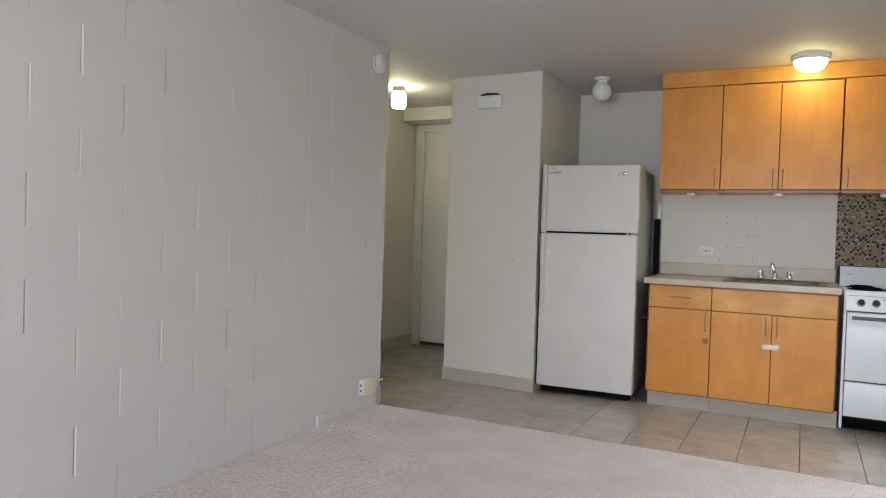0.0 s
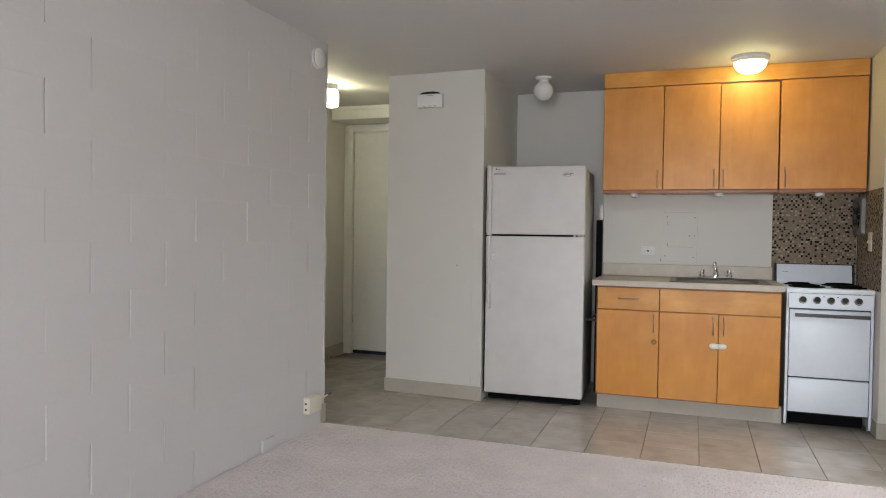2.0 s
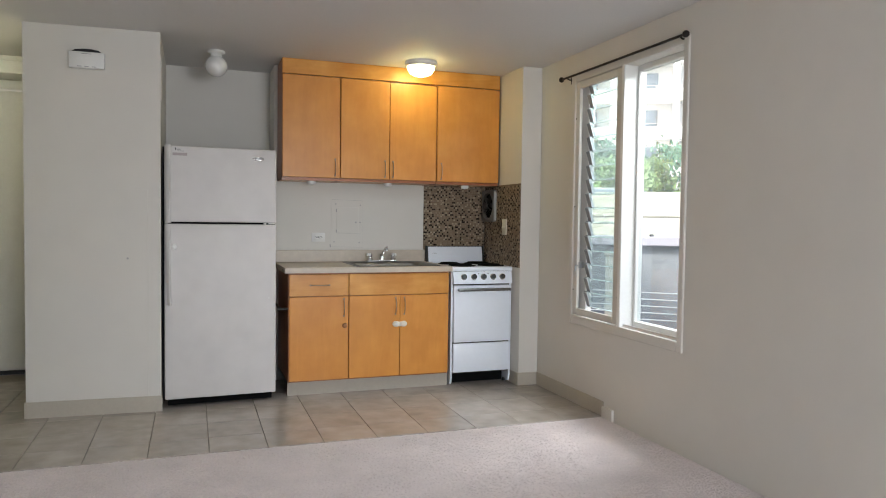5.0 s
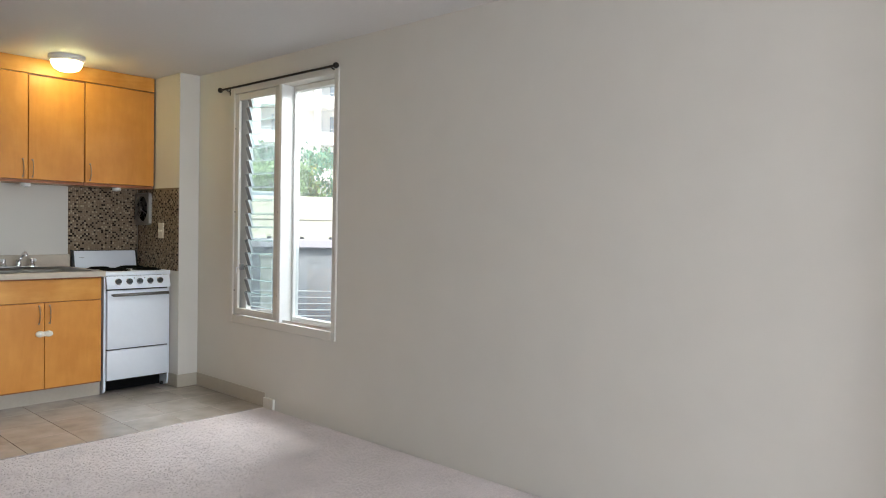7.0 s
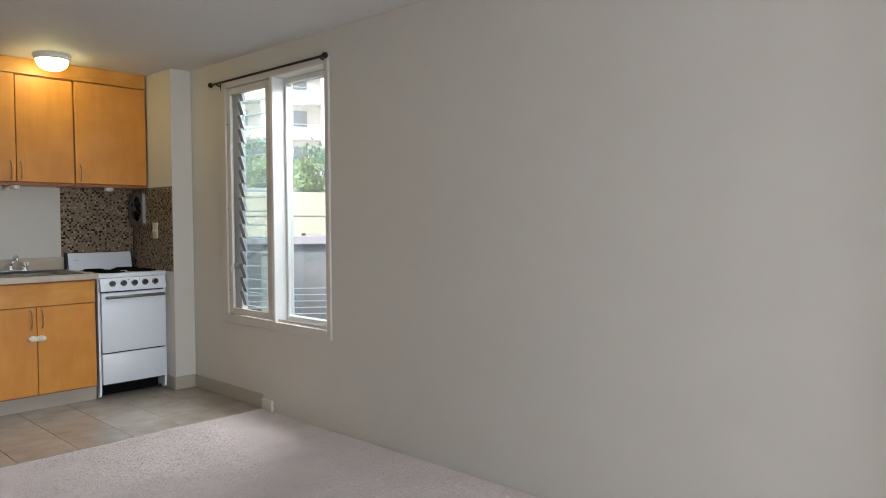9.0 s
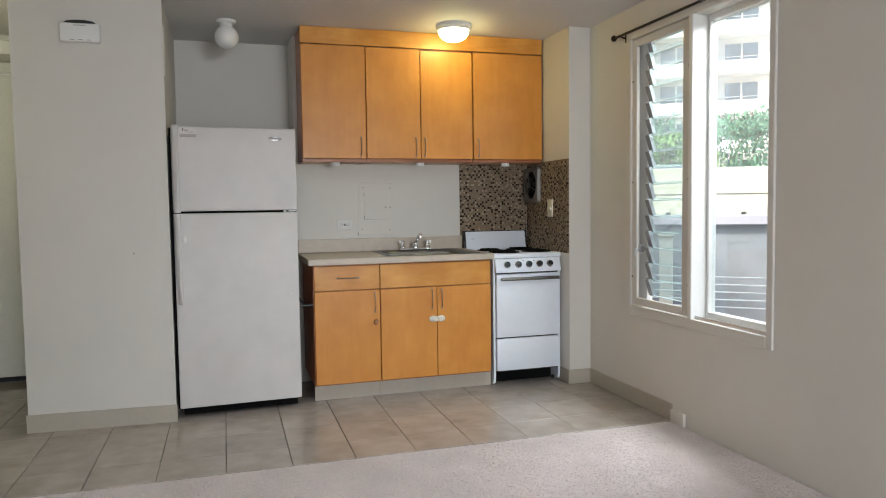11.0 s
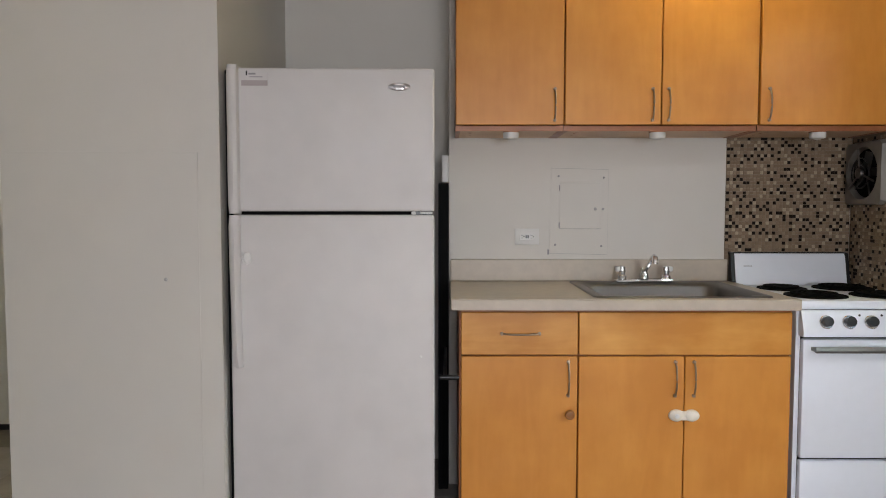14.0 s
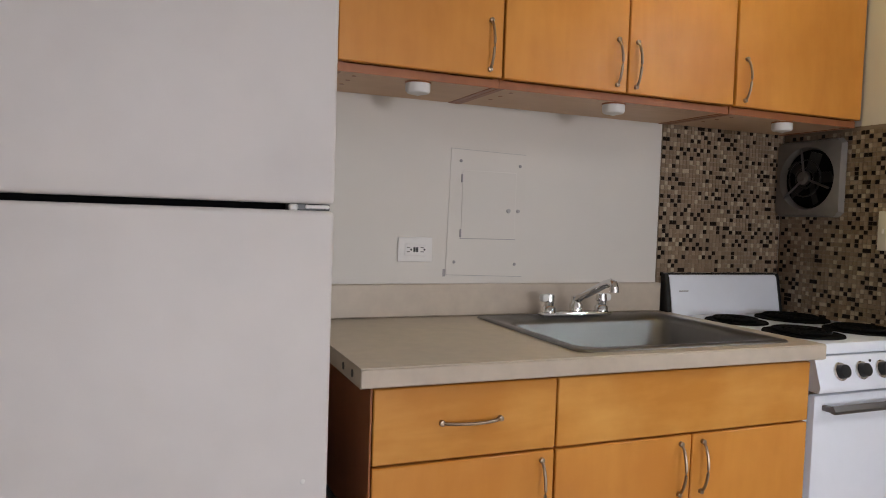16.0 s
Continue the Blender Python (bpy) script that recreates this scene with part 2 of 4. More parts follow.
def box(bm, x0, x1, y0, y1, z0, z1, r=0.0, seg=1):
    got = bmesh.ops.create_cube(bm, size=1, matrix=Matrix.LocRotScale(((x0 + x1) / 2, (y0 + y1) / 2, (z0 + z1) / 2), None, (x1 - x0, y1 - y0, z1 - z0)))
    if r:
        edges = list({e for v in got["verts"] for e in v.link_edges})
        bmesh.ops.bevel(bm, geom=edges, offset=r, segments=seg, profile=0.5, affect="EDGES", clamp_overlap=True)
    return bm


def B(x0, x1, y0, y1, z0, z1, r=0.0, seg=1):
    return box(bmesh.new(), x0, x1, y0, y1, z0, z1, r, seg)


def lathe(profile, m, n=28):
    """Turns (radius, height) pairs round the local z axis, set at the pose m."""
    bm = bmesh.new()
    rings = []
    for r, h in profile:
        if r < 1e-6:
            rings.append([bm.verts.new(m @ Vector((0, 0, h)))])
        else:
            rings.append([bm.verts.new(m @ Vector((r * math.cos(a), r * math.sin(a), h))) for a in (2 * math.pi * k / n for k in range(n))])
    for a, b in zip(rings, rings[1:]):
        for k in range(n):
            j = (k + 1) % n
            f = [a[k % len(a)], a[j % len(a)], b[j % len(b)], b[k % len(b)]]
            f = list(dict.fromkeys(f))
            if len(f) > 2:
                bm.faces.new(f)
    return bm


def tube(points, r, n=10, closed=False, flat=1.0):
    """A rod of round section through points, with closed ends."""
    bm = bmesh.new()
    pts = [Vector(p) for p in points]
    rings = []
    for i, p in enumerate(pts):
        a = pts[i - 1] if (i or closed) else p
        b = pts[(i + 1) % len(pts)] if (i < len(pts) - 1 or closed) else p
        d = (b - a).normalized()
        side = d.cross(Vector((0, 0, 1)))
        side = side.normalized() if side.length > 1e-3 else Vector((1, 0, 0))
        up = side.cross(d)
        rings.append([bm.verts.new(p + side * r * math.cos(t) + up * r * flat * math.sin(t)) for t in (2 * math.pi * k / n for k in range(n))])
    pairs = list(zip(rings, rings[1:])) + ([(rings[-1], rings[0])] if closed else [])
    for a, b in pairs:
        for k in range(n):
            bm.faces.new((a[k], a[(k + 1) % n], b[(k + 1) % n], b[k]))
    if not closed:
        bm.faces.new(rings[0])
        bm.faces.new(rings[-1][::-1])
    return bm


def join(*bms):
    out = bms[0]
    for b in bms[1:]:
        me = bpy.data.meshes.new("tmp")
        b.to_mesh(me)
        b.free()
        out.from_mesh(me)
        bpy.data.meshes.remove(me)
    return out


def prism(outline, axis, a, b):
    """Extrudes an outline of pairs along an axis from a to b."""
    bm = bmesh.new()

    def at(u, v, w):
        return {"x": (w, u, v), "y": (u, w, v), "z": (u, v, w)}[axis]
    lo = [bm.verts.new(at(u, v, a)) for u, v in outline]
    hi = [bm.verts.new(at(u, v, b)) for u, v in outline]
    bm.faces.new(lo)
    bm.faces.new(hi[::-1])
    for k in range(len(lo)):
        j = (k + 1) % len(lo)
        bm.faces.new((lo[k], lo[j], hi[j], hi[k]))
    return bm


def facing(x, y, z, direction):
    """A pose whose local z axis points along direction."""
    return Matrix.Translation((x, y, z)) @ Vector(direction).to_track_quat("Z", "Y").to_matrix().to_4x4()


def bow_handle(x, z0, z1, y, parent, horizontal=False):
    """A slim bow pull on a front that faces -y, with its two feet."""
    n = 12
    pts = []
    for k in range(n + 1):
        u = k / n
        out = 0.021 * math.sin(math.pi * u) ** 0.6
        pts.append((z0 + (z1 - z0) * u, y - 0.003 - out, x) if horizontal else (x, y - 0.003 - out, z0 + (z1 - z0) * u))
    bm = tube(pts, 0.0036, 8)
    for e in (pts[0], pts[-1]):
        bm = join(bm, lathe(((0, -0.002), (0.0065, -0.002), (0.006, 0.008), (0, 0.01)), facing(e[0], y, e[2], (0, -1, 0)), 10))
    return part("handle", bm, NICKEL, parent, "slim bowed nickel pull")

# ---- the large structure ----
CZ = 2.40          # ceiling height
WX, EX = -1.585, 1.86   # block wall and window wall
SY = -8.6          # rear wall
CARPET_Y = -1.024   # where carpet meets tile
END_Y = -1.0        # free end of the block wall


def closet_front(x):
    """The closet's face stands slightly askew to the room."""
    return -0.04 - 0.045 * (x + 1.586) / 0.771


setting("floor_slab", B(-2.9, 2.05, SY - 0.15, 1.6, -0.2, -0.012), GROUT, "dark grout bed under the floor tiles", "floor")
ceiling = setting("ceiling", B(-2.9, 2.05, SY - 0.15, 1.6, CZ, CZ + 0.15), CEIL, "plain off-white painted plaster ceiling", "ceiling")

# wall of the hall and the entrance door
setting("wall_hall_west", B(-2.86, -2.66, CARPET_Y - 0.2, 1.33, -0.02, CZ), WALL, "plain pale painted hall wall", "wall")
bm = B(-2.86, -2.69, 1.33, 1.5, -0.02, CZ)
box(bm, -1.605, -1.4, 1.33, 1.5, -0.02, CZ)
box(bm, -2.69, -1.605, 1.33, 1.5, 2.255, CZ)
setting("wall_hall_north", bm, WALL, "painted wall around the entrance door", "wall")
setting("wall_hall_back", B(-2.66, WX - 0.2, CARPET_Y - 0.2, END_Y - 0.004, -0.02, CZ), WALL, "plain pale painted hall wall", "wall")
setting("hall_soffit", join(B(-2.66, -1.586, 1.04, 1.33, 2.275, CZ, 0.004), B(-2.66, -1.586, 1.022, 1.04, 2.362, CZ - 0.002, 0.004)), TRIM,
        "white boxed soffit with a top moulding over the door", "soffit")

door = thing("door_1", -2.14, 1.36, 0, "closed white flush entrance door with a peephole", "door", kind="structure")
part("leaf", B(-2.566, -1.66, 1.345, 1.385, 0.035, 2.19, 0.003), TRIM, door)
bm = B(-2.69, -2.572, 1.312, 1.45, 0, 2.265, 0.004)
box(bm, -1.652, -1.606, 1.312, 1.45, 0, 2.265, 0.004)
box(bm, -2.572, -1.652, 1.312, 1.45, 2.2, 2.265, 0.004)
part("door_frame", bm, TRIM, door, "white painted door frame")
# the dark gap below the leaf is painted as a black strip
part("under_door_gap", B(-2.57, -1.655, 1.35, 1.42, 0, 0.03, 0.004), RUBBER, door, "black strip painted as the gap under the door")
part("peephole", lathe(((0, 0.004), (0.007, 0.004), (0.009, 0), (0, 0)), facing(-2.137, 1.345, 1.53, (0, -1, 0)), 14), BRONZE, door)
for z in (0.35, 1.2, 1.95):
    part("hinge", lathe(((0, -0.045), (0.006, -0.045), (0.006, 0.045), (0, 0.045)), pose(-2.569, 1.34, z), 10), ALU, door)

# closet mass between hall and refrigerator, kitchen back wall, alcove
closet = setting("wall_closet", prism([(-1.586, closet_front(-1.586)), (-0.815, closet_front(-0.815)), (-0.815, 1.5), (-1.586, 1.5)], "z", -0.02, CZ), WALL, "painted closet wall beside the refrigerator", "wall")
for a, b in (((-0.892, 0.105), (-0.892, 1.412)), ((-1.57, 1.416), (-0.892, 1.412))):
    seam = [(x, closet_front(x) - 0.0002, z) for x, z in ((a[0] + (b[0] - a[0]) * k / 6, a[1] + (b[1] - a[1]) * k / 6) for k in range(7))]
    part("paint_seam", tube([(x + random.uniform(-0.0006, 0.0006), y, z) for x, y, z in seam], 0.0011, 6), WALL, closet, "faint ridge in the paint")
setting("wall_alcove", B(-0.815, 2.05, 0.92, 1.1, -0.02, CZ), WALL, "painted wall behind the refrigerator", "wall")
setting("wall_kitchen", B(-0.041, 1.70, 0.605, 0.92, -0.02, CZ, 0.002), WALL, "painted kitchen wall above the counter", "wall")
setting("wall_column", B(1.70, 1.862, -0.093, 0.92, -0.02, CZ, 0.003), WALL, "painted wall end beside the stove", "wall")

# window wall with its opening
WY0, WY1, WZ0, WZ1 = -1.765, -0.585, 0.60, 2.20
bm = B(EX, 2.02, WY1, 1.1, -0.2, CZ)
box(bm, EX, 2.02, SY, WY0, -0.2, CZ)
box(bm, EX, 2.02, WY0, WY1, -0.2, WZ0)
box(bm, EX, 2.02, WY0, WY1, WZ1, CZ)
setting("wall_east", bm, WALL, "long plain painted wall with one window", "wall")
setting("wall_pier", B(1.715, EX + 0.05, SY, -4.99, -0.02, CZ, 0.004), WALL, "painted pier that stands out of the wall", "wall")

# rear wall with a wide opening for daylight
bm = B(WX - 0.2, -1.25, SY - 0.15, SY, -0.2, CZ)
box(bm, 1.7, 2.02, SY - 0.15, SY, -0.2, CZ)
box(bm, -1.25, 1.45, SY - 0.15, SY, -0.2, 0.25)
box(bm, -1.25, 1.7, SY - 0.15, SY, 2.37, CZ)
setting("wall_south", bm, WALL, "plain painted wall with a wide opening", "wall")

# block wall: core, then blocks proud of it
wall_west = setting("wall_west", B(WX - 0.2, WX - 0.012, SY, END_Y - 0.004, -0.1, CZ), BLOCK, "off-white painted concrete block wall", "wall")

# vinyl base
for name, b in (("baseboard_column", (1.693, EX, -0.1, -0.093, 0, 0.098)),
                ("baseboard_column_side", (1.693, 1.70, -0.093, 0.05, 0, 0.098)), ("baseboard_east", (EX - 0.008, EX, CARPET_Y - 0.01, -0.1, 0, 0.098)),
                ("baseboard_hall", (-2.66, -2.652, -0.9, 1.31, 0, 0.11)), ("baseboard_closet_side", (-1.594, -1.586, -0.04, 1.31, 0, 0.1)),
                ("baseboard_block_end", (WX, WX + 0.007, CARPET_Y - 0.03, END_Y + 0.006, 0, 0.115))):
    setting(name, B(*b, 0.003), BASE, "tan vinyl cove base strip", "baseboard")

setting("baseboard_closet", prism([(-1.594, closet_front(-1.594) - 0.008), (-0.809, closet_front(-0.809) - 0.008), (-0.809, closet_front(-0.809)), (-1.594, closet_front(-1.594))], "z", 0, 0.1),
        BASE, "tan vinyl cove base strip", "baseboard")

# carpet: a low slab with a tufted pile
rng_c = np.random.default_rng(7)
bm = B(WX + 0.006, EX - 0.007, SY, CARPET_Y, -0.03, -0.004, 0.003)
carpet = setting("carpet", bm, CARPET, "pale pinkish-beige cut pile carpet, slightly worn", "carpet")


def pile(x0, x1, y0, y1, count):
    """Short leaning tufts, one blade of two triangles each."""
    p = np.column_stack((rng_c.uniform(x0, x1, count), rng_c.uniform(y0, y1, count), np.full(count, -0.006)))
    p[:, 1] = np.minimum(p[:, 1], CARPET_Y - 0.004 + rng_c.normal(0, 0.003, count))
    a = rng_c.uniform(0, 2 * math.pi, count)
    w = rng_c.uniform(0.003, 0.0055, count)
    side = np.column_stack((np.cos(a) * w, np.sin(a) * w, np.zeros(count)))
    tip = np.column_stack((rng_c.normal(0, 0.005, count), rng_c.normal(0, 0.005, count), rng_c.uniform(0.0026, 0.005, count)))
    v = np.concatenate((p - side, p + side, p + tip + side * 0.6, p + tip - side * 0.6))
    i = np.arange(count)
    f = np.column_stack((i, i + count, i + 2 * count, i + 3 * count))
    me = bpy.data.meshes.new("carpet_pile")
    me.from_pydata(v.tolist(), [], f.tolist())
    me.materials.append(CARPET)
    ob = new("carpet_pile", me)
    ob.parent = carpet
    return tagged(ob, "tufts of the carpet pile", kind="stuff")


pile(WX + 0.009, EX - 0.01, SY + 0.005, CARPET_Y - 0.002, 560000)

# ---- window ----
window = thing("window_1", EX, -1.17, WZ0, "white framed window, louvres beside a fixed clear pane", "window", kind="structure")
GX = EX + 0.095     # plane of the panes
bm = B(EX - 0.016, EX, -1.789, -1.749, 0.546, 2.25, 0.004)
box(bm, EX - 0.016, EX, -0.615, -0.562, 0.546, 2.25, 0.004)
box(bm, EX - 0.016, EX, -1.749, -0.615, 0.546, 0.605, 0.004)
box(bm, EX - 0.016, EX, -1.749, -0.615, 2.20, 2.25, 0.004)
part("window_trim", bm, WALL, window, "flat painted wood trim")
part("mullion", B(EX - 0.02, EX + 0.125, -1.207, -1.174, 0.60, 2.205, 0.005), TRIM, window, "white square mullion")
bm = B(GX - 0.02, GX + 0.03, -1.225, -1.207, 0.605, 2.2, 0.004)
box(bm, GX - 0.02, GX + 0.03, -1.765, -1.74, 0.605, 2.2, 0.004)
box(bm, GX - 0.02, GX + 0.03, -1.74, -1.225, 0.605, 0.64, 0.004)
box(bm, GX - 0.02, GX + 0.03, -1.74, -1.225, 2.165, 2.2, 0.004)
part("pane_frame", bm, TRIM, window, "white fixed sash frame")
for k in range(3):
    part("sill_track", B(EX + 0.006 + 0.018 * k, EX + 0.012 + 0.018 * k, -1.76, -1.208, 0.60, 0.622 - 0.004 * k, 0.0015), ALU, window, "thin metal track on the sill")
pane = part("pane", B(GX, GX + 0.005, -1.745, -1.22, 0.635, 2.17), GLASS, window)
pane.visible_shadow = False
# inner screen frame in front of the louvres
bm = B(EX - 0.006, EX + 0.016, -0.665, -0.616, 0.61, 2.195, 0.003)
box(bm, EX - 0.006, EX + 0.016, -1.173, -1.108, 0.61, 2.195, 0.003)
box(bm, EX - 0.006, EX + 0.016, -1.108, -0.665, 0.61, 0.655, 0.003)
box(bm, EX - 0.006, EX + 0.016, -1.108, -0.665, 2.15, 2.195, 0.003)
screen = part("louvre_surround", bm, WALL, window, "off-white painted inner frame held by screws")
for y in (-0.626, -1.163):
    for z in (0.78, 1.35, 1.95):
        part("screw", lathe(((0, 0.004), (0.005, 0.003), (0.005, 0), (0, 0)), facing(EX - 0.006, y, z, (-1, 0, 0)), 8), BRONZE, screen)
jamb = part("louvre_channel", join(B(EX + 0.045, EX + 0.06, -0.70, -0.60, 0.61, 2.19, 0.002), B(EX + 0.03, EX + 0.075, -1.118, -1.102, 0.63, 2.18, 0.002)), PLASTIC, window, "pale painted channel that carries the louvres")
part("operator_crank", join(B(EX + 0.005, EX + 0.04, -0.685, -0.66, 0.93, 0.975, 0.005), tube(((EX + 0.004, -0.67, 0.95), (EX - 0.02, -0.672, 0.945), (EX - 0.024, -0.674, 0.91)), 0.005, 8)), ALU, window)
CLIP = mat("weathered_aluminium", (0.33, 0.34, 0.345), 0.45, 0.4, 0.12, 60, 8, 0.0)
EDGE_GLASS = mat("lit_glass_edge", (0.66, 0.72, 0.71), 0.4, 0, 0.05, 40, 6, 0.0)
N_L, H_L = 16, 0.0965
for k in range(N_L):
    z = 0.668 + k * H_L * 0.985
    dx = 0.030
    o = [(EX + 0.035, z + 0.105), (EX + 0.040, z + 0.107), (EX + 0.040 + dx, z + 0.001), (EX + 0.035 + dx, z - 0.001)]
    slat = part("louvre", prism([(a, b) for a, b in o], "y", -1.1, -0.70), LOUVRE, window, smooth=0)
    slat.visible_shadow = False
    # light caught by the slat's lower edge, painted as a pale strip
    e = [(EX + 0.0335 + dx, z - 0.0015), (EX + 0.0415 + dx, z + 0.0005), (EX + 0.0405 + dx, z + 0.0045), (EX + 0.0325 + dx, z + 0.0025)]
    part("edge", prism(e, "y", -1.1, -0.70), EDGE_GLASS, slat, "pale strip painted as light along the edge", smooth=0)
    c = [(EX + 0.028, z + 0.1), (EX + 0.046, z + 0.108), (EX + 0.05 + dx, z + 0.012), (EX + 0.03 + dx, z + 0.004)]
    part("clip", join(prism(c, "y", -0.74, -0.70), prism(c, "y", -1.106, -1.095)), CLIP, window, smooth=0)

# ---- outside, seen through the window ----
FWD, RGT = Vector((0.574, 0.819, 0)), Vector((0.819, -0.574, 0))
EYE0 = Vector((-0.75, -5.1, 0))
CONC = mat("cream_render", (0.54, 0.50, 0.41), 0.8, 0, 0.08, 20, 1, 0.1)
# the shade on the parapet's face is put into this darker grey
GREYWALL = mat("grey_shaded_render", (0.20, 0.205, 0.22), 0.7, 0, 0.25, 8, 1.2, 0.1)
CAPM = mat("grey_coping", (0.36, 0.33, 0.37), 0.7, 0, 0.1, 20, 2, 0.05)
ASPH = mat("asphalt", (0.06, 0.06, 0.06), 0.9, 0, 0.2, 60, 1, 0.2)
PLASTER = mat("white_facade", (0.78, 0.77, 0.76), 0.8, 0, 0.05, 6, 0.3, 0.0)
SHADEWIN = mat("facade_window", (0.20, 0.24, 0.29), 0.15, 0, 0.2, 2, 0.5, 0.0)
LEAF = mat("hedge_leaf", (0.085, 0.2, 0.115), 0.55, 0, 0.5, 6, 1.5, 0.0)
LEAF2 = mat("yellow_leaf", (0.2, 0.31, 0.12), 0.55, 0, 0.4, 6, 1.5, 0.0)
CARP = mat("silver_car_paint", (0.55, 0.56, 0.57), 0.25, 0.3, 0.03, 20, 2, 0.0, coat=0.6)
WHITECAR = mat("white_car_paint", (0.75, 0.75, 0.74), 0.25, 0, 0.03, 20, 2, 0.0, coat=0.6)
BARK = mat("bark", (0.16, 0.12, 0.085), 0.9, 0, 0.3, 30, 3, 0.5)


def spot(d, s, z):
    """A place d metres out along the view through the window and s metres to its right."""
    p = EYE0 + FWD * d + RGT * s
    return Vector((p.x, p.y, z))


def oblong(d0, d1, s0, s1, z0, z1, r=0.0):
    """A box in the street's own axes."""
    bm = B(s0, s1, d0, d1, z0, z1, r)
    m = Matrix(((RGT.x, FWD.x, 0, EYE0.x), (RGT.y, FWD.y, 0, EYE0.y), (0, 0, 1, 0), (0, 0, 0, 1)))
    bmesh.ops.transform(bm, matrix=m, verts=bm.verts)
    return bm


bm = bmesh.new()
bmesh.ops.create_grid(bm, x_segments=1, y_segments=1, size=900, matrix=Matrix.Translation((0, 0, -0.25)))
setting("ground", bm, ASPH, "grey asphalt ground outside", "ground")

parapet = thing("parapet_wall", *spot(8.2, 0.3, -0.25), "grey low wall with a lavender coping", "wall")
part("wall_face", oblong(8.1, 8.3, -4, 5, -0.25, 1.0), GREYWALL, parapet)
part("coping", oblong(8.02, 8.38, -4, 5, 1.0, 1.1, 0.01), CAPM, parapet, "lavender grey coping")
for s in (-1.2, -0.75, -0.25, 0.12, 0.45, 0.8):
    part("bolt", lathe(((0.025, 0), (0.025, 0.025), (0, 0.03)), Matrix.Translation(spot(8.15, s, 1.1)), 8), BRONZE, parapet)
post = thing("bollard_post", *spot(7.4, -0.26, -0.25), "cream painted square post", "post")
part("shaft", oblong(7.35, 7.46, -0.32, -0.2, -0.25, 0.92, 0.01), CONC, post)
part("cap", oblong(7.33, 7.48, -0.335, -0.185, 0.92, 0.96, 0.01), CONC, post)
rail = thing("white_railing", *spot(6.7, 0.8, -0.25), "low white metal railing with five bars", "railing")
for k in range(5):
    part("bar", tube((spot(6.7, -0.45, 0.40 + 0.06 * k), spot(6.75, 2.0, 0.36 + 0.06 * k)), 0.005, 8), TRIM, rail)
for s in (-0.45, 2.0):
    part("upright", tube((spot(6.71, s, -0.25), spot(6.71, s, 0.68)), 0.016, 8), TRIM, rail)

retain = setting("retaining_wall", oblong(13.0, 60, -26, 28, -0.25, 1.35), CONC, "cream retaining wall below the upper street", "wall")
setting("retaining_wall_top", oblong(12.98, 13.15, -26, 28, 1.35, 1.78, 0.01), CONC, "cream parapet of the upper street", "wall")


def car(place, turn, paint, label):
    """A small saloon: lower body, glass cabin, wheels, lamps."""
    ob = thing("parked_car", *place, label, "car", "parked cars")
    m = Matrix.Translation(place) @ pose(0, 0, 0, 0, 0, turn)

    def put(name, bm, material, parent, lab=""):
        bmesh.ops.transform(bm, matrix=m, verts=bm.verts)
        return part(name, bm, material, parent, lab)
    body = put("body", prism([(-2.1, 0.3), (2.1, 0.3), (2.15, 0.6), (2.0, 0.85), (1.1, 0.95), (-1.5, 0.98), (-2.05, 0.9), (-2.15, 0.6)], "y", -0.82, 0.82), paint, ob)
    put("cabin", prism([(1.1, 0.94), (0.45, 1.38), (-0.9, 1.40), (-1.6, 0.96)], "y", -0.7, 0.7), SHADEWIN, ob, "dark glazed cabin")
    put("roof", prism([(0.47, 1.36), (0.4, 1.42), (-0.85, 1.44), (-0.95, 1.38)], "y", -0.68, 0.68), paint, ob)
    for x in (-1.3, 1.3):
        for y in (-0.8, 0.8):
            w = put("wheel", lathe(((0, -0.09), (0.29, -0.09), (0.31, 0), (0.29, 0.09), (0, 0.09)), pose(x, y, 0.31, 90), 18), RUBBER, ob)
            put("rim", lathe(((0, -0.1), (0.17, -0.1), (0.17, 0.1), (0, 0.1)), pose(x, y, 0.31, 90), 14), ALU, w)
    for y in (-0.6, 0.6):
        put("headlight", B(2.06, 2.16, y - 0.14, y + 0.14, 0.62, 0.76, 0.02), PLASTIC, ob)
    return ob


car(spot(15.2, -0.4, 0.5), 235 + 90 - 55 + 55, CARP, "silver saloon parked beyond the cream parapet")
car(spot(15.2, 4.6, 0.5), 325, WHITECAR, "white saloon parked beyond the cream parapet")
car(spot(15.2, -5.4, 0.5), 325, WHITECAR, "white saloon parked beyond the cream parapet")
car(spot(10.6, -2.4, -0.25), 60, WHITECAR, "white saloon parked in the lower yard")


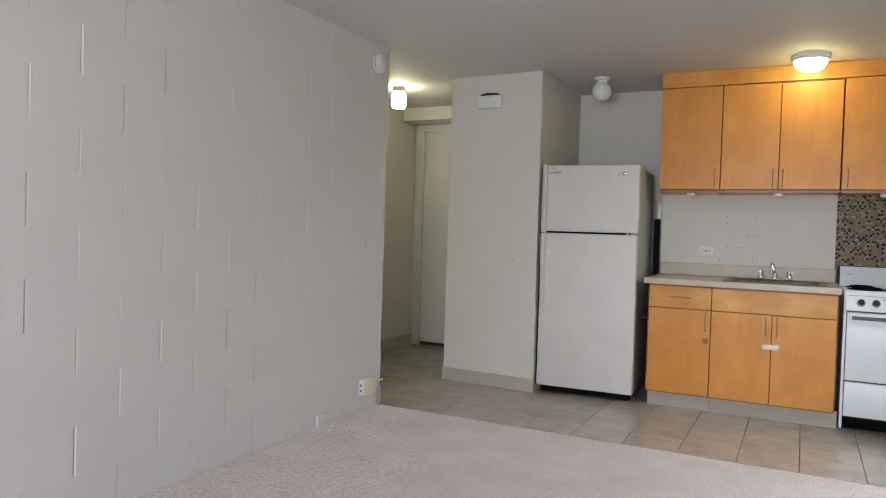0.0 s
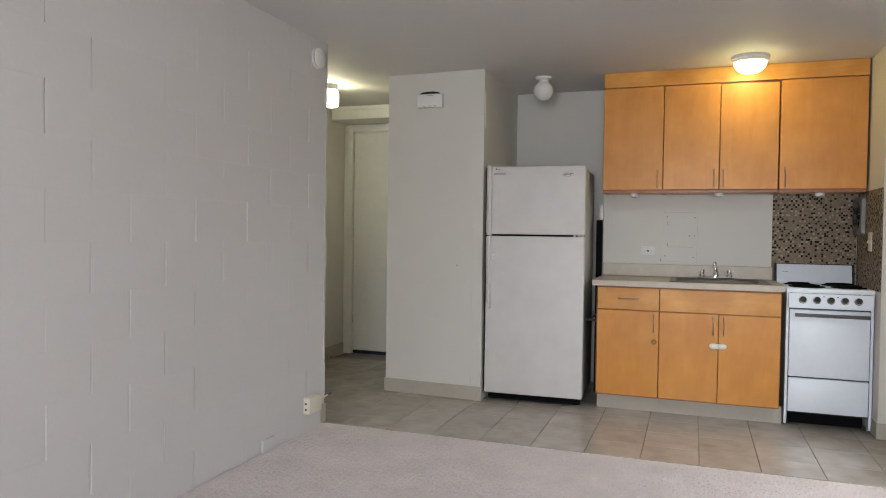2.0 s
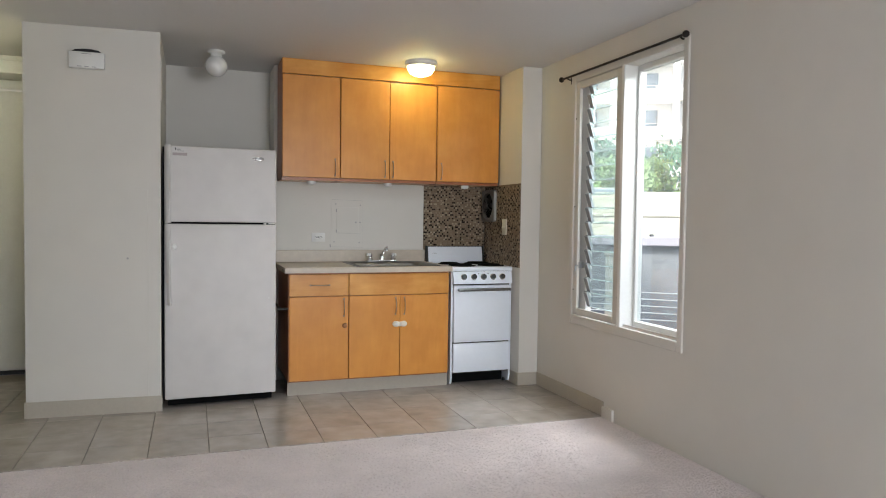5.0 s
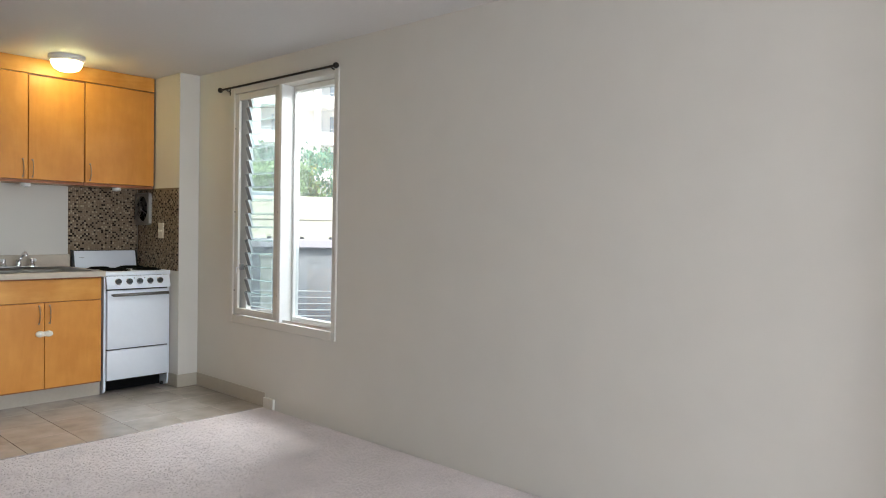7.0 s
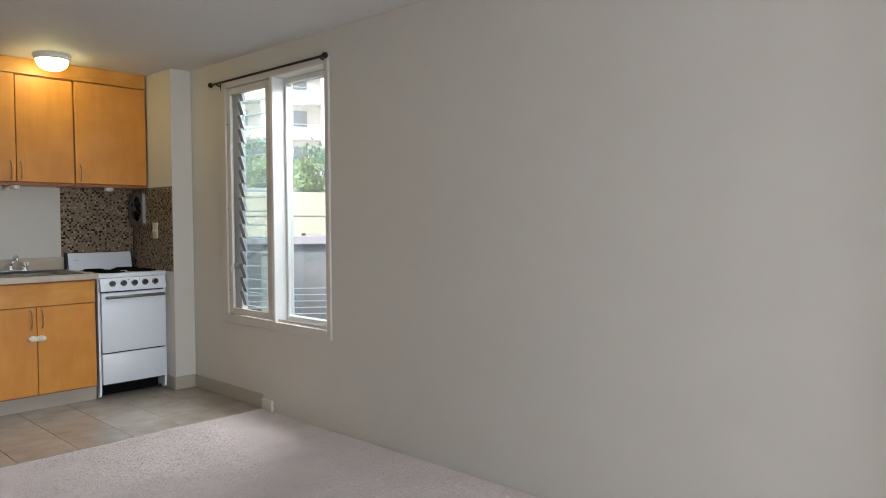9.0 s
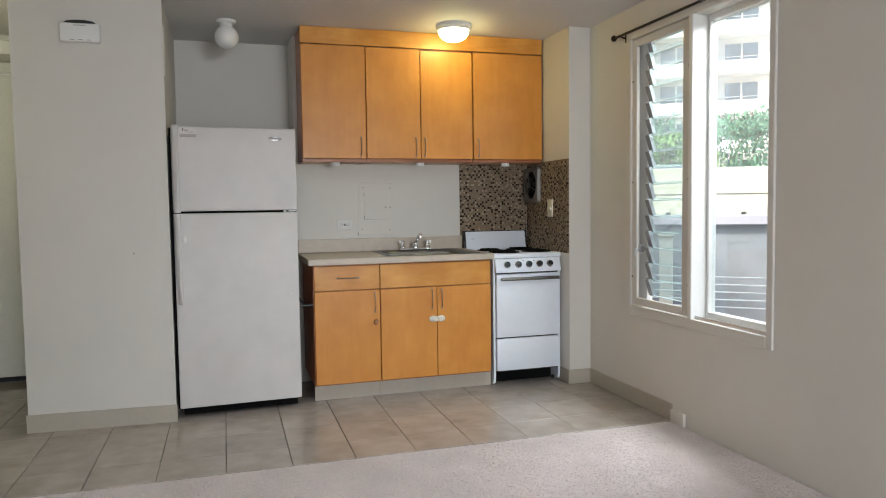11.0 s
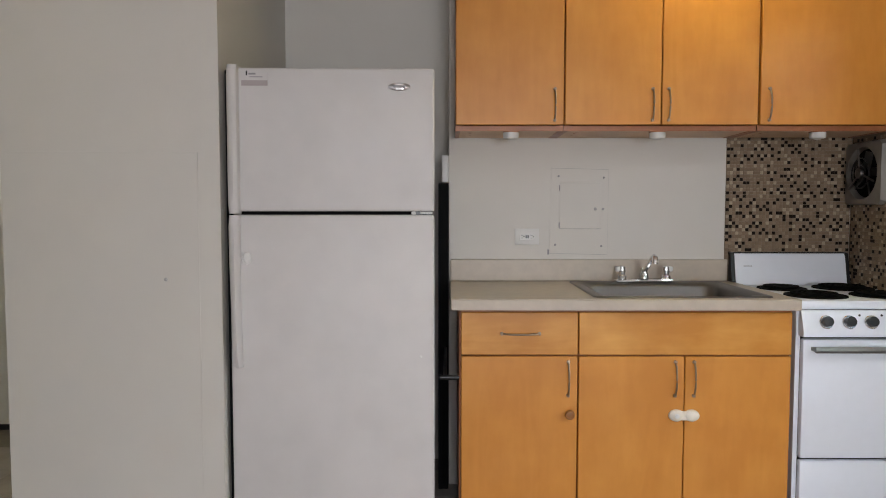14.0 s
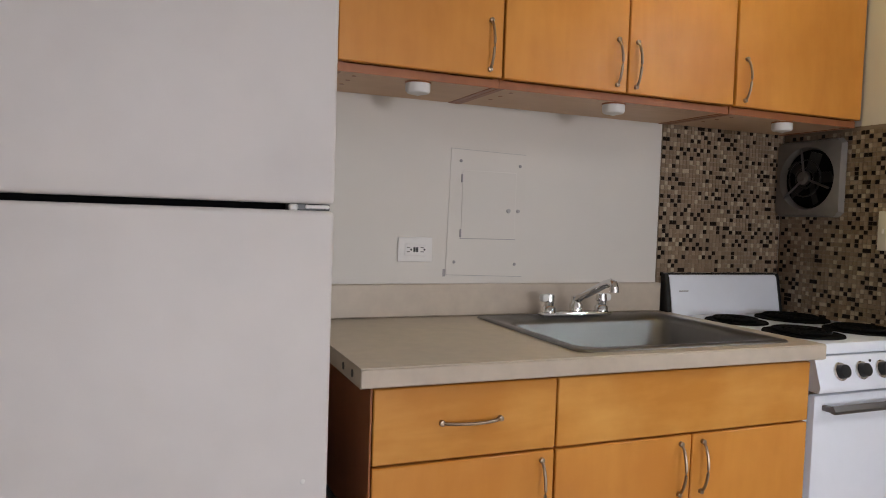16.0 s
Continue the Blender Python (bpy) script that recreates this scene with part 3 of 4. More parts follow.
def shrub(place, height, spread, leaf, label, n, seed):
    """A bush: stems, and many small leaves in uneven clumps."""
    r = random.Random(seed)
    ob = thing("shrub", *place, label, "shrub", "street shrubs")
    stems = None
    for k in range(5):
        a = r.uniform(0, 6.28)
        tip = place + Vector((math.cos(a) * spread * 0.5, math.sin(a) * spread * 0.5, height * r.uniform(0.5, 0.85)))
        t = tube((place, place.lerp(tip, 0.5) + Vector((0, 0, 0.15)), tip), 0.03, 6)
        stems = join(stems, t) if stems else t
    part("trunk", stems, BARK, ob)
    clumps = [place + Vector((r.gauss(0, spread * 0.42), r.gauss(0, spread * 0.42), height * (0.3 + 0.68 * r.random() ** 0.7))) for _ in range(26)]
    bm = bmesh.new()
    for k in range(n):
        c = r.choice(clumps)
        p = c + Vector((r.gauss(0, spread * 0.14), r.gauss(0, spread * 0.14), r.gauss(0, height * 0.07)))
        q = Euler((r.uniform(0, 6), r.uniform(0, 6), r.uniform(0, 6))).to_matrix()
        s = r.uniform(0.04, 0.1)
        bm.faces.new([bm.verts.new(p + q @ Vector(v) * s) for v in ((-1, 0, 0), (0, -0.45, 0.08), (1, 0, 0), (0, 0.45, 0.08))])
    crown = part("crown", bm, leaf, ob, smooth=0)
    return ob


for k, (d, s, h, w, lf) in enumerate(((21, -4.6, 2.5, 2.0, LEAF), (21.5, -2.2, 2.3, 1.9, LEAF), (20, -0.3, 1.5, 1.1, LEAF2), (22, 1.0, 2.2, 1.9, LEAF), (21, 3.4, 2.4, 2.0, LEAF), (22, 6.0, 2.8, 2.2, LEAF), (20.5, -6.6, 2.1, 1.8, LEAF))):
    shrub(spot(d, s, 1.35), h, w, lf, "leafy green street shrub" if lf is LEAF else "yellow-green palm-like street shrub with leaves", 3800, k)


def apartment():
    """A white block of flats: floors, recessed balconies, windows and a flat roof."""
    ob = thing("apartment_building", *spot(60, 0, 1.35), "white apartment building with recessed balconies", "building")
    part("wall", oblong(62, 72, -22, 24, 1.3, 26.0), PLASTER, ob)
    part("roof", oblong(61, 73, -22.5, 24.5, 26.0, 26.5), PLASTER, ob)
    for f in range(7):
        z = 2.2 + f * 3.05
        part("balcony_slab", oblong(60.2, 62, -22, 24, z - 0.25, z, 0.02), PLASTER, ob)
        part("balcony_parapet", oblong(60.2, 60.4, -22, 24, z, z + 0.75, 0.02), PLASTER, ob)
        for k in range(9):
            s = -19.5 + k * 4.9
            w = part("window", oblong(61.9, 62.05, s - 1.3, s + 1.1, z + 0.1, z + 2.3), SHADEWIN, ob)
            part("pane_frame", oblong(61.84, 61.9, s - 0.15, s - 0.02, z + 0.1, z + 2.3), PLASTER, w)
            part("balcony_rail", tube((spot(60.3, s - 2.2, z + 1.0), spot(60.3, s + 2.0, z + 1.0)), 0.03, 6), ALU, ob)
    for k in range(10):
        s = -22 + k * 4.9
        part("fin_wall", oblong(60.25, 62, s - 0.15, s + 0.35, 1.3, 26.0), PLASTER, ob)
    part("entrance_canopy", oblong(58.5, 60.2, -3, 2, 4.4, 4.7, 0.03), PLASTER, ob)


apartment()

# ---- refrigerator ----


def refrigerator():
    x0, x1, yf, zt = -0.796, -0.092, -0.045, 1.70
    ob = thing("refrigerator", (x0 + x1) / 2, 0.3, 0, "white top-freezer refrigerator with smudged textured doors", "refrigerator")
    # the side panels take a darker grey than the doors
    part("cabinet", B(x0 + 0.02, x1 - 0.008, yf + 0.085, 0.68, 0.045, zt - 0.012, 0.006, 2), FRIDGE_SIDE, ob, "side panels, darker grey than the doors")
    # the gasket's black carries the shade between the doors
    part("gasket", B(x0 + 0.025, x1 - 0.025, yf + 0.07, yf + 0.086, 0.07, zt - 0.02), VOID, ob, "door gasket, blackened for the dark gap")
    # shade between refrigerator and closet wall, put in as a black strip
    part("gap_shade", B(x0 - 0.010, x0 - 0.0006, yf + 0.012, yf + 0.07, 0.06, zt - 0.008, 0.002), VOID, ob, "black strip painted as the shade in the gap")
    part("freezer_door", B(x0, x1, yf, yf + 0.072, 1.2125, zt, 0.009, 3), FRIDGE, ob)
    part("fridge_door", B(x0, x1, yf, yf + 0.072, 0.06, 1.2005, 0.009, 3), FRIDGE, ob)
    # near-black here puts the shade under the doors into the grille
    part("kick_grille", B(x0 + 0.02, x1 - 0.02, yf + 0.05, yf + 0.075, 0.012, 0.055, 0.003), VOID, ob, "kick grille, blackened for the dark gap below")
    for x in (x0 + 0.06, x1 - 0.06):
        part("foot", lathe(((0, 0), (0.02, 0), (0.018, 0.05), (0, 0.05)), pose(x, yf + 0.11, 0), 12), RUBBER, ob)
        part("foot", lathe(((0, 0), (0.02, 0), (0.018, 0.05), (0, 0.05)), pose(x, 0.62, 0), 12), RUBBER, ob)
    # long integrated grips at the opening edge
    o = [(x0 + 0.002, yf + 0.01), (x0 + 0.005, yf - 0.026), (x0 + 0.013, yf - 0.04), (x0 + 0.028, yf - 0.044), (x0 + 0.039, yf - 0.036), (x0 + 0.041, yf + 0.01)]

    def grip(z0, z1, taper):
        bm = bmesh.new()
        rows = []
        n = 14
        for k in range(n + 1):
            u = k / n
            s = 1.0 if taper == 0 else 1 - 0.28 * u
            shift = 0.0 if taper == 0 else 0.014 * u * u
            inset = 0.014 if k in (0, n) else 0.0
            rows.append([bm.verts.new((x0 + (a - x0) * s + shift, b + (inset if b < yf else 0), z0 + (z1 - z0) * u)) for a, b in o])
        for p, q in zip(rows, rows[1:]):
            for i in range(len(o) - 1):
                bm.faces.new((p[i], p[i + 1], q[i + 1], q[i]))
        bm.faces.new(rows[0])
        bm.faces.new(rows[-1][::-1])
        return bm
    part("freezer_grip", grip(1.205, 1.705, 0), FRIDGE, ob, "white moulded door grip", 50)
    part("fridge_grip", grip(1.2, 0.675, 1), FRIDGE, ob, "white moulded door grip", 50)
    part("grip_screw", lathe(((0, 0.004), (0.006, 0.003), (0.007, 0), (0, 0)), facing(x0 + 0.038, yf - 0.001, 0.688, (0, -1, 0)), 10), PLASTIC, ob)
    h = part("centre_hinge", B(x1 - 0.078, x1 - 0.004, yf + 0.02, yf + 0.06, 1.2, 1.213, 0.002), BLACK, ob, "dark centre hinge with white spacers")
    part("spacer", B(x1 - 0.05, x1 - 0.006, yf + 0.014, yf + 0.03, 1.204, 1.211, 0.002), PLASTIC, h)
    part("spacer", B(x1 - 0.08, x1 - 0.064, yf + 0.014, yf + 0.03, 1.2, 1.212, 0.003), PLASTIC, h)
    b = part("badge", lathe(((0, 0.005), (0.03, 0.005), (0.038, 0.002), (0.038, 0), (0, 0)), facing(-0.212, yf, 1.637, (0, -1, 0)) @ Matrix.Diagonal((1, 0.36, 1, 1)), 28), CHROME, ob, "oval silver badge")
    part("badge_bar", B(-0.232, -0.192, yf - 0.0062, yf - 0.005, 1.633, 1.641), GREY_PL, b)
    lab = part("energy_label", B(-0.746, -0.658, yf - 0.0012, yf, 1.638, 1.694), FRIDGE, ob, "pale paper sticker with a mauve strip")
    part("label_strip", B(-0.746, -0.658, yf - 0.002, yf - 0.0012, 1.638, 1.656), MAUVE, lab)
    part("label_mark", B(-0.731, -0.726, yf - 0.002, yf - 0.0012, 1.672, 1.688), BLACK, lab)
    part("label_line", B(-0.722, -0.698, yf - 0.002, yf - 0.0012, 1.675, 1.681), GREY_PL, lab)
    part("label_line", B(-0.718, -0.675, yf - 0.002, yf - 0.0012, 1.666, 1.669), GREY_PL, lab)
    part("door_hook", join(lathe(((0, 0.006), (0.017, 0.005), (0.0205, 0), (0, 0)), facing(-0.735, yf, 1.052, (0, -1, 0)) @ Matrix.Diagonal((0.65, 1.1, 1, 1)), 20),
         tube(((-0.744, yf - 0.004, 1.07), (-0.75, yf - 0.016, 1.055), (-0.744, yf - 0.004, 1.035)), 0.004, 8)), PLASTIC, ob, "small stick-on plastic hook")
    for x, z in ((-0.14, 0.705),):
        part("scuff", lathe(((0, 0.0008), (0.004, 0.0006), (0.005, 0), (0, 0)), facing(x, yf, z, (0, -1, 0)), 8), PLASTIC, ob)
    return ob


fridge = refrigerator()
fridge.location.x -= 0.013
fridge.rotation_euler.z = radians(2.2)    # stands slightly turned in its recess
# what stands in the gap beside it
gap_box = thing("junction_box", -0.056, 0.62, 1.34, "small white plastic box on the wall edge", "box")
part("cover", B(-0.072, -0.0415, 0.585, 0.66, 1.335, 1.452, 0.005, 2), PLASTIC, gap_box)
# one flat black strip, floor to box, makes the gap dark
gap_black = thing("filler_board", -0.062, 0.55, 0, "black strip in the gap beside the cabinet", "board")
part("board", B(-0.086, -0.042, 0.545, 0.562, 0, 1.33, 0.002), VOID, gap_black)
pipe = thing("drain_pipe", -0.052, 0.3, 0.62, "dark pipe in the gap beside the cabinet", "pipe")
part("run", tube(((-0.055, 0.546, 0.62), (-0.055, 0.02, 0.62)), 0.007, 8), BLACK, pipe)
part("stub", tube(((-0.075, 0.02, 0.62), (-0.006, 0.02, 0.62)), 0.009, 10), BLACK, pipe)

# ---- base cabinets and counter ----


def base_cabinet(x0, x1, doors, drawer, label):
    ob = thing("base_cabinet", (x0 + x1) / 2, 0.3, 0, label, "cabinet", "kitchen base cabinets")
    part("side_panel", B(x0, x0 + 0.018, 0.018, 0.6, 0.105, 0.868, 0.001), DARK_SIDE if x0 < 0.1 else EDGE, ob, "dark brown side panel")
    part("side_panel", B(x1 - 0.018, x1, 0.018, 0.6, 0.105, 0.868, 0.001), EDGE, ob, "dark brown side panel")
    part("bottom_panel", B(x0 + 0.018, x1 - 0.018, 0.018, 0.6, 0.105, 0.123), EDGE, ob)
    part("back_panel", B(x0 + 0.018, x1 - 0.018, 0.58, 0.6, 0.123, 0.6), EDGE, ob)
    for z0, z1 in ((0.845, 0.868), (0.69, 0.715)):
        part("rail", B(x0 + 0.018, x1 - 0.018, 0.017, 0.04, z0, z1), EDGE, ob)
    part("toe_kick", B(x0, x1 + (0.022 if x1 > 1 else 0), 0.075, 0.093, 0, 0.112), BASE, ob, "beige painted toe kick")
    part("front_edge", B(x0 + 0.001, x1 - 0.001, 0.002, 0.016, 0.8595, 0.8675), EDGE, ob, "reddish brown edge strip")
    if x0 < 0.1:
        part("front_edge", B(x0 - 0.005, x0 - 0.0005, 0.0, 0.6, 0.105, 0.867, 0.001), EDGE, ob, "reddish brown edge strip")
    for k in range(doors):
        w = (x1 - x0 - 0.001) / doors
        a = x0 + 0.0005 + w * k
        d = part("door", B(a + 0.0015, a + w - 0.0015, -0.003, 0.016, 0.115, 0.701, 0.0025), MAPLE, ob, "honey maple slab door")
        hx = a + w - 0.034 if (k == 0) else a + 0.032
        bow_handle(hx, 0.562, 0.682, -0.003, d)
    d = part("drawer_front" if drawer else "false_front", B(x0 + 0.0015, x1 - 0.0015, -0.003, 0.016, 0.706, 0.858, 0.0025), MAPLE_H, ob, "honey maple slab front")
    if drawer:
        bow_handle(0.782, x0 + 0.145, x0 + 0.277, -0.003, d, horizontal=True)
    return ob


cab_a = base_cabinet(0.0, 0.4145, 1, True, "honey maple base cabinet with one drawer and door")
part("wood_knob", lathe(((0, 0.026), (0.014, 0.024), (0.018, 0.016), (0.012, 0.006), (0.008, 0), (0, 0)), facing(0.385, -0.003, 0.496, (0, -1, 0)), 18), KNOB_WOOD, cab_a, "round brown wooden knob")
cab_b = base_cabinet(0.4155, 1.167, 2, False, "honey maple sink cabinet with two doors")
lock = thing("child_lock", 0.79, -0.012, 0.49, "cream plastic child latch across two cabinet doors", "latch")
for x in (0.763, 0.817):
    part("pad", lathe(((0, 0.014), (0.018, 0.013), (0.024, 0.008), (0.025, 0), (0, 0)), facing(x, -0.003, 0.491, (0, -1, 0)) @ Matrix.Diagonal((1.12, 0.86, 1, 1)), 24), CREAM, lock)
part("strap", B(0.77, 0.81, -0.013, -0.004, 0.474, 0.508, 0.004), CREAM, lock)
part("button", lathe(((0, 0.018), (0.008, 0.017), (0.009, 0.012), (0, 0.012)), facing(0.763, -0.003, 0.491, (0, -1, 0)), 14), PLASTIC, lock)

SX0, SX1, SY0, SY1 = 0.503, 1.075, 0.04, 0.46    # sink cut-out
top = thing("countertop", 0.585, 0.3, 0.868, "beige mottled laminate countertop with a low backsplash", "countertop")
bm = B(-0.034, SX0, -0.03, 0.603, 0.868, 0.907)
box(bm, SX1, 1.182, -0.03, 0.603, 0.868, 0.907)
box(bm, SX0, SX1, -0.03, SY0, 0.868, 0.907)
box(bm, SX0, SX1, SY1, 0.603, 0.868, 0.907)
bmesh.ops.remove_doubles(bm, verts=bm.verts, dist=1e-5)
inner = [f for f in bm.faces if abs(f.normal.x) > 0.9 and -0.01 < f.calc_center_median().x < 1.175 and not (SY0 < f.calc_center_median().y < SY1)]
bmesh.ops.delete(bm, geom=inner, context="FACES_ONLY")
part("slab", bm, LAMINATE, top)
part("front_nosing", B(-0.034, 1.182, -0.034, -0.03, 0.869, 0.905, 0.0018), LAMINATE, top)
part("backsplash", B(-0.034, 1.165, 0.583, 0.604, 0.908, 1.002, 0.003), LAMINATE, top, "matching laminate backsplash")
for y in (0.03, 0.1):
    part("edge_hole", lathe(((0, 0.001), (0.008, 0.001), (0.008, 0), (0, 0)), facing(-0.034, y, 0.886, (-1, 0, 0)), 10), BLACK, top, "dark round hole in the bare edge")


def sink():
    ob = thing("sink", 0.8, 0.3, 0.9, "single-bowl stainless steel drop-in sink", "sink")
    bm = bmesh.new()

    def ring(x0, x1, y0, y1, z, r, n=6):
        vs = []
        for cx, cy, a0 in ((x1 - r, y1 - r, 0), (x0 + r, y1 - r, 90), (x0 + r, y0 + r, 180), (x1 - r, y0 + r, 270)):
            for k in range(n + 1):
                a = radians(a0 + 90 * k / n)
                vs.append(bm.verts.new((cx + r * math.cos(a), cy + r * math.sin(a), z)))
        return vs
    rings = [ring(0.472, 1.11, 0.004, 0.56, 0.908, 0.03), ring(0.474, 1.108, 0.006, 0.558, 0.912, 0.03), ring(0.485, 1.097, 0.017, 0.547, 0.913, 0.03),
             ring(0.512, 1.065, 0.048, 0.452, 0.909, 0.05), ring(0.519, 1.058, 0.055, 0.445, 0.897, 0.055), ring(0.534, 1.043, 0.07, 0.43, 0.76, 0.06), ring(0.56, 1.018, 0.096, 0.405, 0.742, 0.06)]
    for a, b in zip(rings, rings[1:]):
        for k in range(len(a)):
            j = (k + 1) % len(a)
            bm.faces.new((a[k], a[j], b[j], b[k]))
    bm.faces.new(rings[-1])
    part("basin", bm, STEEL, ob, smooth=60)
    part("drain", lathe(((0, 0.002), (0.02, 0.002), (0.035, 0.004), (0.042, 0), (0.042, -0.002)), pose(0.8, 0.28, 0.743), 20), CHROME, ob)


sink()


def faucet():
    ob = thing("faucet", 0.78, 0.50, 0.913, "chrome two-handle kitchen faucet with a straight spout", "faucet")
    part("deck_plate", B(0.66, 0.9, 0.478, 0.522, 0.9135, 0.927, 0.008, 2), CHROME, ob)
    for x in (0.688, 0.873):
        h = part("valve", lathe(((0.022, 0), (0.021, 0.012), (0.015, 0.018), (0.015, 0.03), (0, 0.03)), pose(x, 0.50, 0.927), 18), CHROME, ob)
        part("handle", lathe(((0, 0), (0.012, 0), (0.018, 0.007), (0.016, 0.026), (0, 0.03)), pose(x, 0.50, 0.952), 10), CHROME, h)
        part("cap", B(x - 0.028 if x < 0.8 else x + 0.004, x - 0.004 if x < 0.8 else x + 0.028, 0.487, 0.513, 0.957, 0.979, 0.006, 2), PLASTIC, h, "clear white plastic handle tip")
    part("spout_base", lathe(((0.02, 0), (0.02, 0.02), (0.015, 0.026), (0.015, 0.045), (0, 0.047)), pose(0.782, 0.50, 0.927), 18), CHROME, ob)
    part("spout", tube(((0.783, 0.505, 0.958), (0.781, 0.47, 0.973), (0.771, 0.34, 1.024), (0.769, 0.314, 1.031), (0.768, 0.299, 1.028), (0.768, 0.295, 1.018)), 0.0115, 12), CHROME, ob)
    part("aerator", lathe(((0, 0), (0.0125, 0), (0.0125, 0.016), (0, 0.016)), pose(0.768, 0.295, 1.006), 14), CHROME, ob)


faucet()

# ---- stove ----


def stove():
    x0, x1, yf, zt = 1.199, 1.695, 0.04, 0.896
    ob = thing("stove", (x0 + x1) / 2, 0.3, 0, "small white electric range with four black coil burners", "stove")
    part("body", B(x0 + 0.016, x1 - 0.016, yf + 0.055, 0.585, 0.1, 0.88), ENAMEL, ob)
    for a, b in ((x0, x0 + 0.016), (x1 - 0.016, x1)):
        part("side_panel", prism([(yf + 0.01, 0.015), (yf + 0.055, 0.0), (0.585, 0.0), (0.585, 0.88), (yf, 0.88), (yf, 0.06)], "x", a, b), ENAMEL, ob)
    part("cooktop", B(x0 - 0.003, x1 + 0.003, yf - 0.012, 0.56, 0.864, zt, 0.007, 2), ENAMEL, ob)
    panel = part("control_panel", prism([(yf - 0.018, 0.862), (yf - 0.042, 0.785), (yf - 0.038, 0.770), (yf + 0.05, 0.770), (yf + 0.05, 0.862)], "x", x0 + 0.008, x1 - 0.012), ENAMEL, ob, "sloped white control panel")
    slope = Vector((0, -0.955, 0.298)).normalized()
    for x in (1.29, 1.371, 1.449, 1.527, 1.603):
        m = facing(x, yf - 0.0305, 0.822, slope)
        k = part("knob", lathe(((0.0245, 0), (0.025, 0.004), (0.0225, 0.007), (0.021, 0.007), (0, 0.007)), m, 24), CHROME, panel, "chrome ringed knob")
        part("grip", join(lathe(((0.019, 0.007), (0.0175, 0.02), (0, 0.022)), m, 20)), BLACK, k, "black knob centre")
    for x in (1.41, 1.488):
        part("indicator", lathe(((0, 0.002), (0.004, 0.002), (0.004, 0), (0, 0)), facing(x, yf - 0.0235, 0.845, slope), 8), BLACK, panel)
    oven = part("oven_door", B(x0 + 0.019, x1 - 0.022, yf - 0.018, yf + 0.05, 0.327, 0.758, 0.006, 2), ENAMEL, ob)
    h = bmesh.new()
    h = prism([(yf - 0.058, 0.716), (yf - 0.06, 0.724), (yf - 0.052, 0.738), (yf - 0.044, 0.734), (yf - 0.046, 0.718)], "x", x0 + 0.045, x1 - 0.03)
    h = join(h, B(x0 + 0.047, x0 + 0.062, yf - 0.05, yf - 0.016, 0.718, 0.732, 0.002), B(x1 - 0.049, x1 - 0.034, yf - 0.05, yf - 0.016, 0.718, 0.732, 0.002))
    part("handle", h, STEEL, oven, "long brushed metal bar handle")
    part("drawer", B(x0 + 0.019, x1 - 0.022, yf - 0.018, yf + 0.05, 0.1, 0.318, 0.006, 2), ENAMEL, ob)
    # the gaps round the doors get their shade from this black slab
    part("seam", B(x0 + 0.018, x1 - 0.018, yf + 0.002, yf + 0.054, 0.09, 0.87), BLACK, ob, "black slab painted as the dark gap behind doors")
    # a black box puts in the shade below the drawer
    part("under_drawer_shade", B(x0 + 0.03, x1 - 0.03, yf + 0.09, 0.5, 0.004, 0.098), VOID, ob, "black box painted as the shade under the drawer")
    for x in (x0 + 0.02, x1 - 0.02):
        part("foot", lathe(((0, 0), (0.016, 0), (0.014, 0.02), (0, 0.02)), pose(x, yf + 0.07, 0), 10), RUBBER, ob)
    part("backguard", prism([(0.548, 0.894), (0.572, 1.018), (0.58, 1.028), (0.59, 1.028), (0.59, 0.894)], "x", 1.19, 1.664), ENAMEL, ob, "raised white back panel")
    for x in (1.174, 1.664):
        part("backguard_end", prism([(0.552, 0.896), (0.575, 1.02), (0.58, 1.032), (0.596, 1.032), (0.596, 0.896)], "x", x, x + 0.016), BLACK, ob, "black end cap")
    part("backguard_mark", B(1.225, 1.262, 0.5615, 0.568, 0.974, 0.977), GREY_PL, ob)
    part("rear_trim", B(1.176, 1.678, 0.5905, 0.5965, 0.9, 1.034), BLACK, ob, "black back edge")
    for x, y, r in ((1.315, 0.40, 0.075), (1.57, 0.415, 0.095), (1.33, 0.165, 0.09), (1.575, 0.17, 0.085)):
        bowl = part("drip_bowl", lathe(((r + 0.02, 0.0005), (r + 0.018, 0.005), (r + 0.006, 0.003), (r * 0.6, -0.0), (0, 0.0005)), pose(x, y, zt), 32), VOID, ob, "black drip bowl")
        pts = []
        n = 90
        for k in range(n + 1):
            a = k / n * 2 * math.pi * 3.6
            rr = 0.02 + (r - 0.025) * k / n
            pts.append((x + rr * math.cos(a), y + rr * math.sin(a), zt + 0.011))
        part("coil", tube(pts, 0.0052, 6, flat=0.8), VOID, bowl, "black spiral heating coil")


stove()

# ---- upper cabinets ----


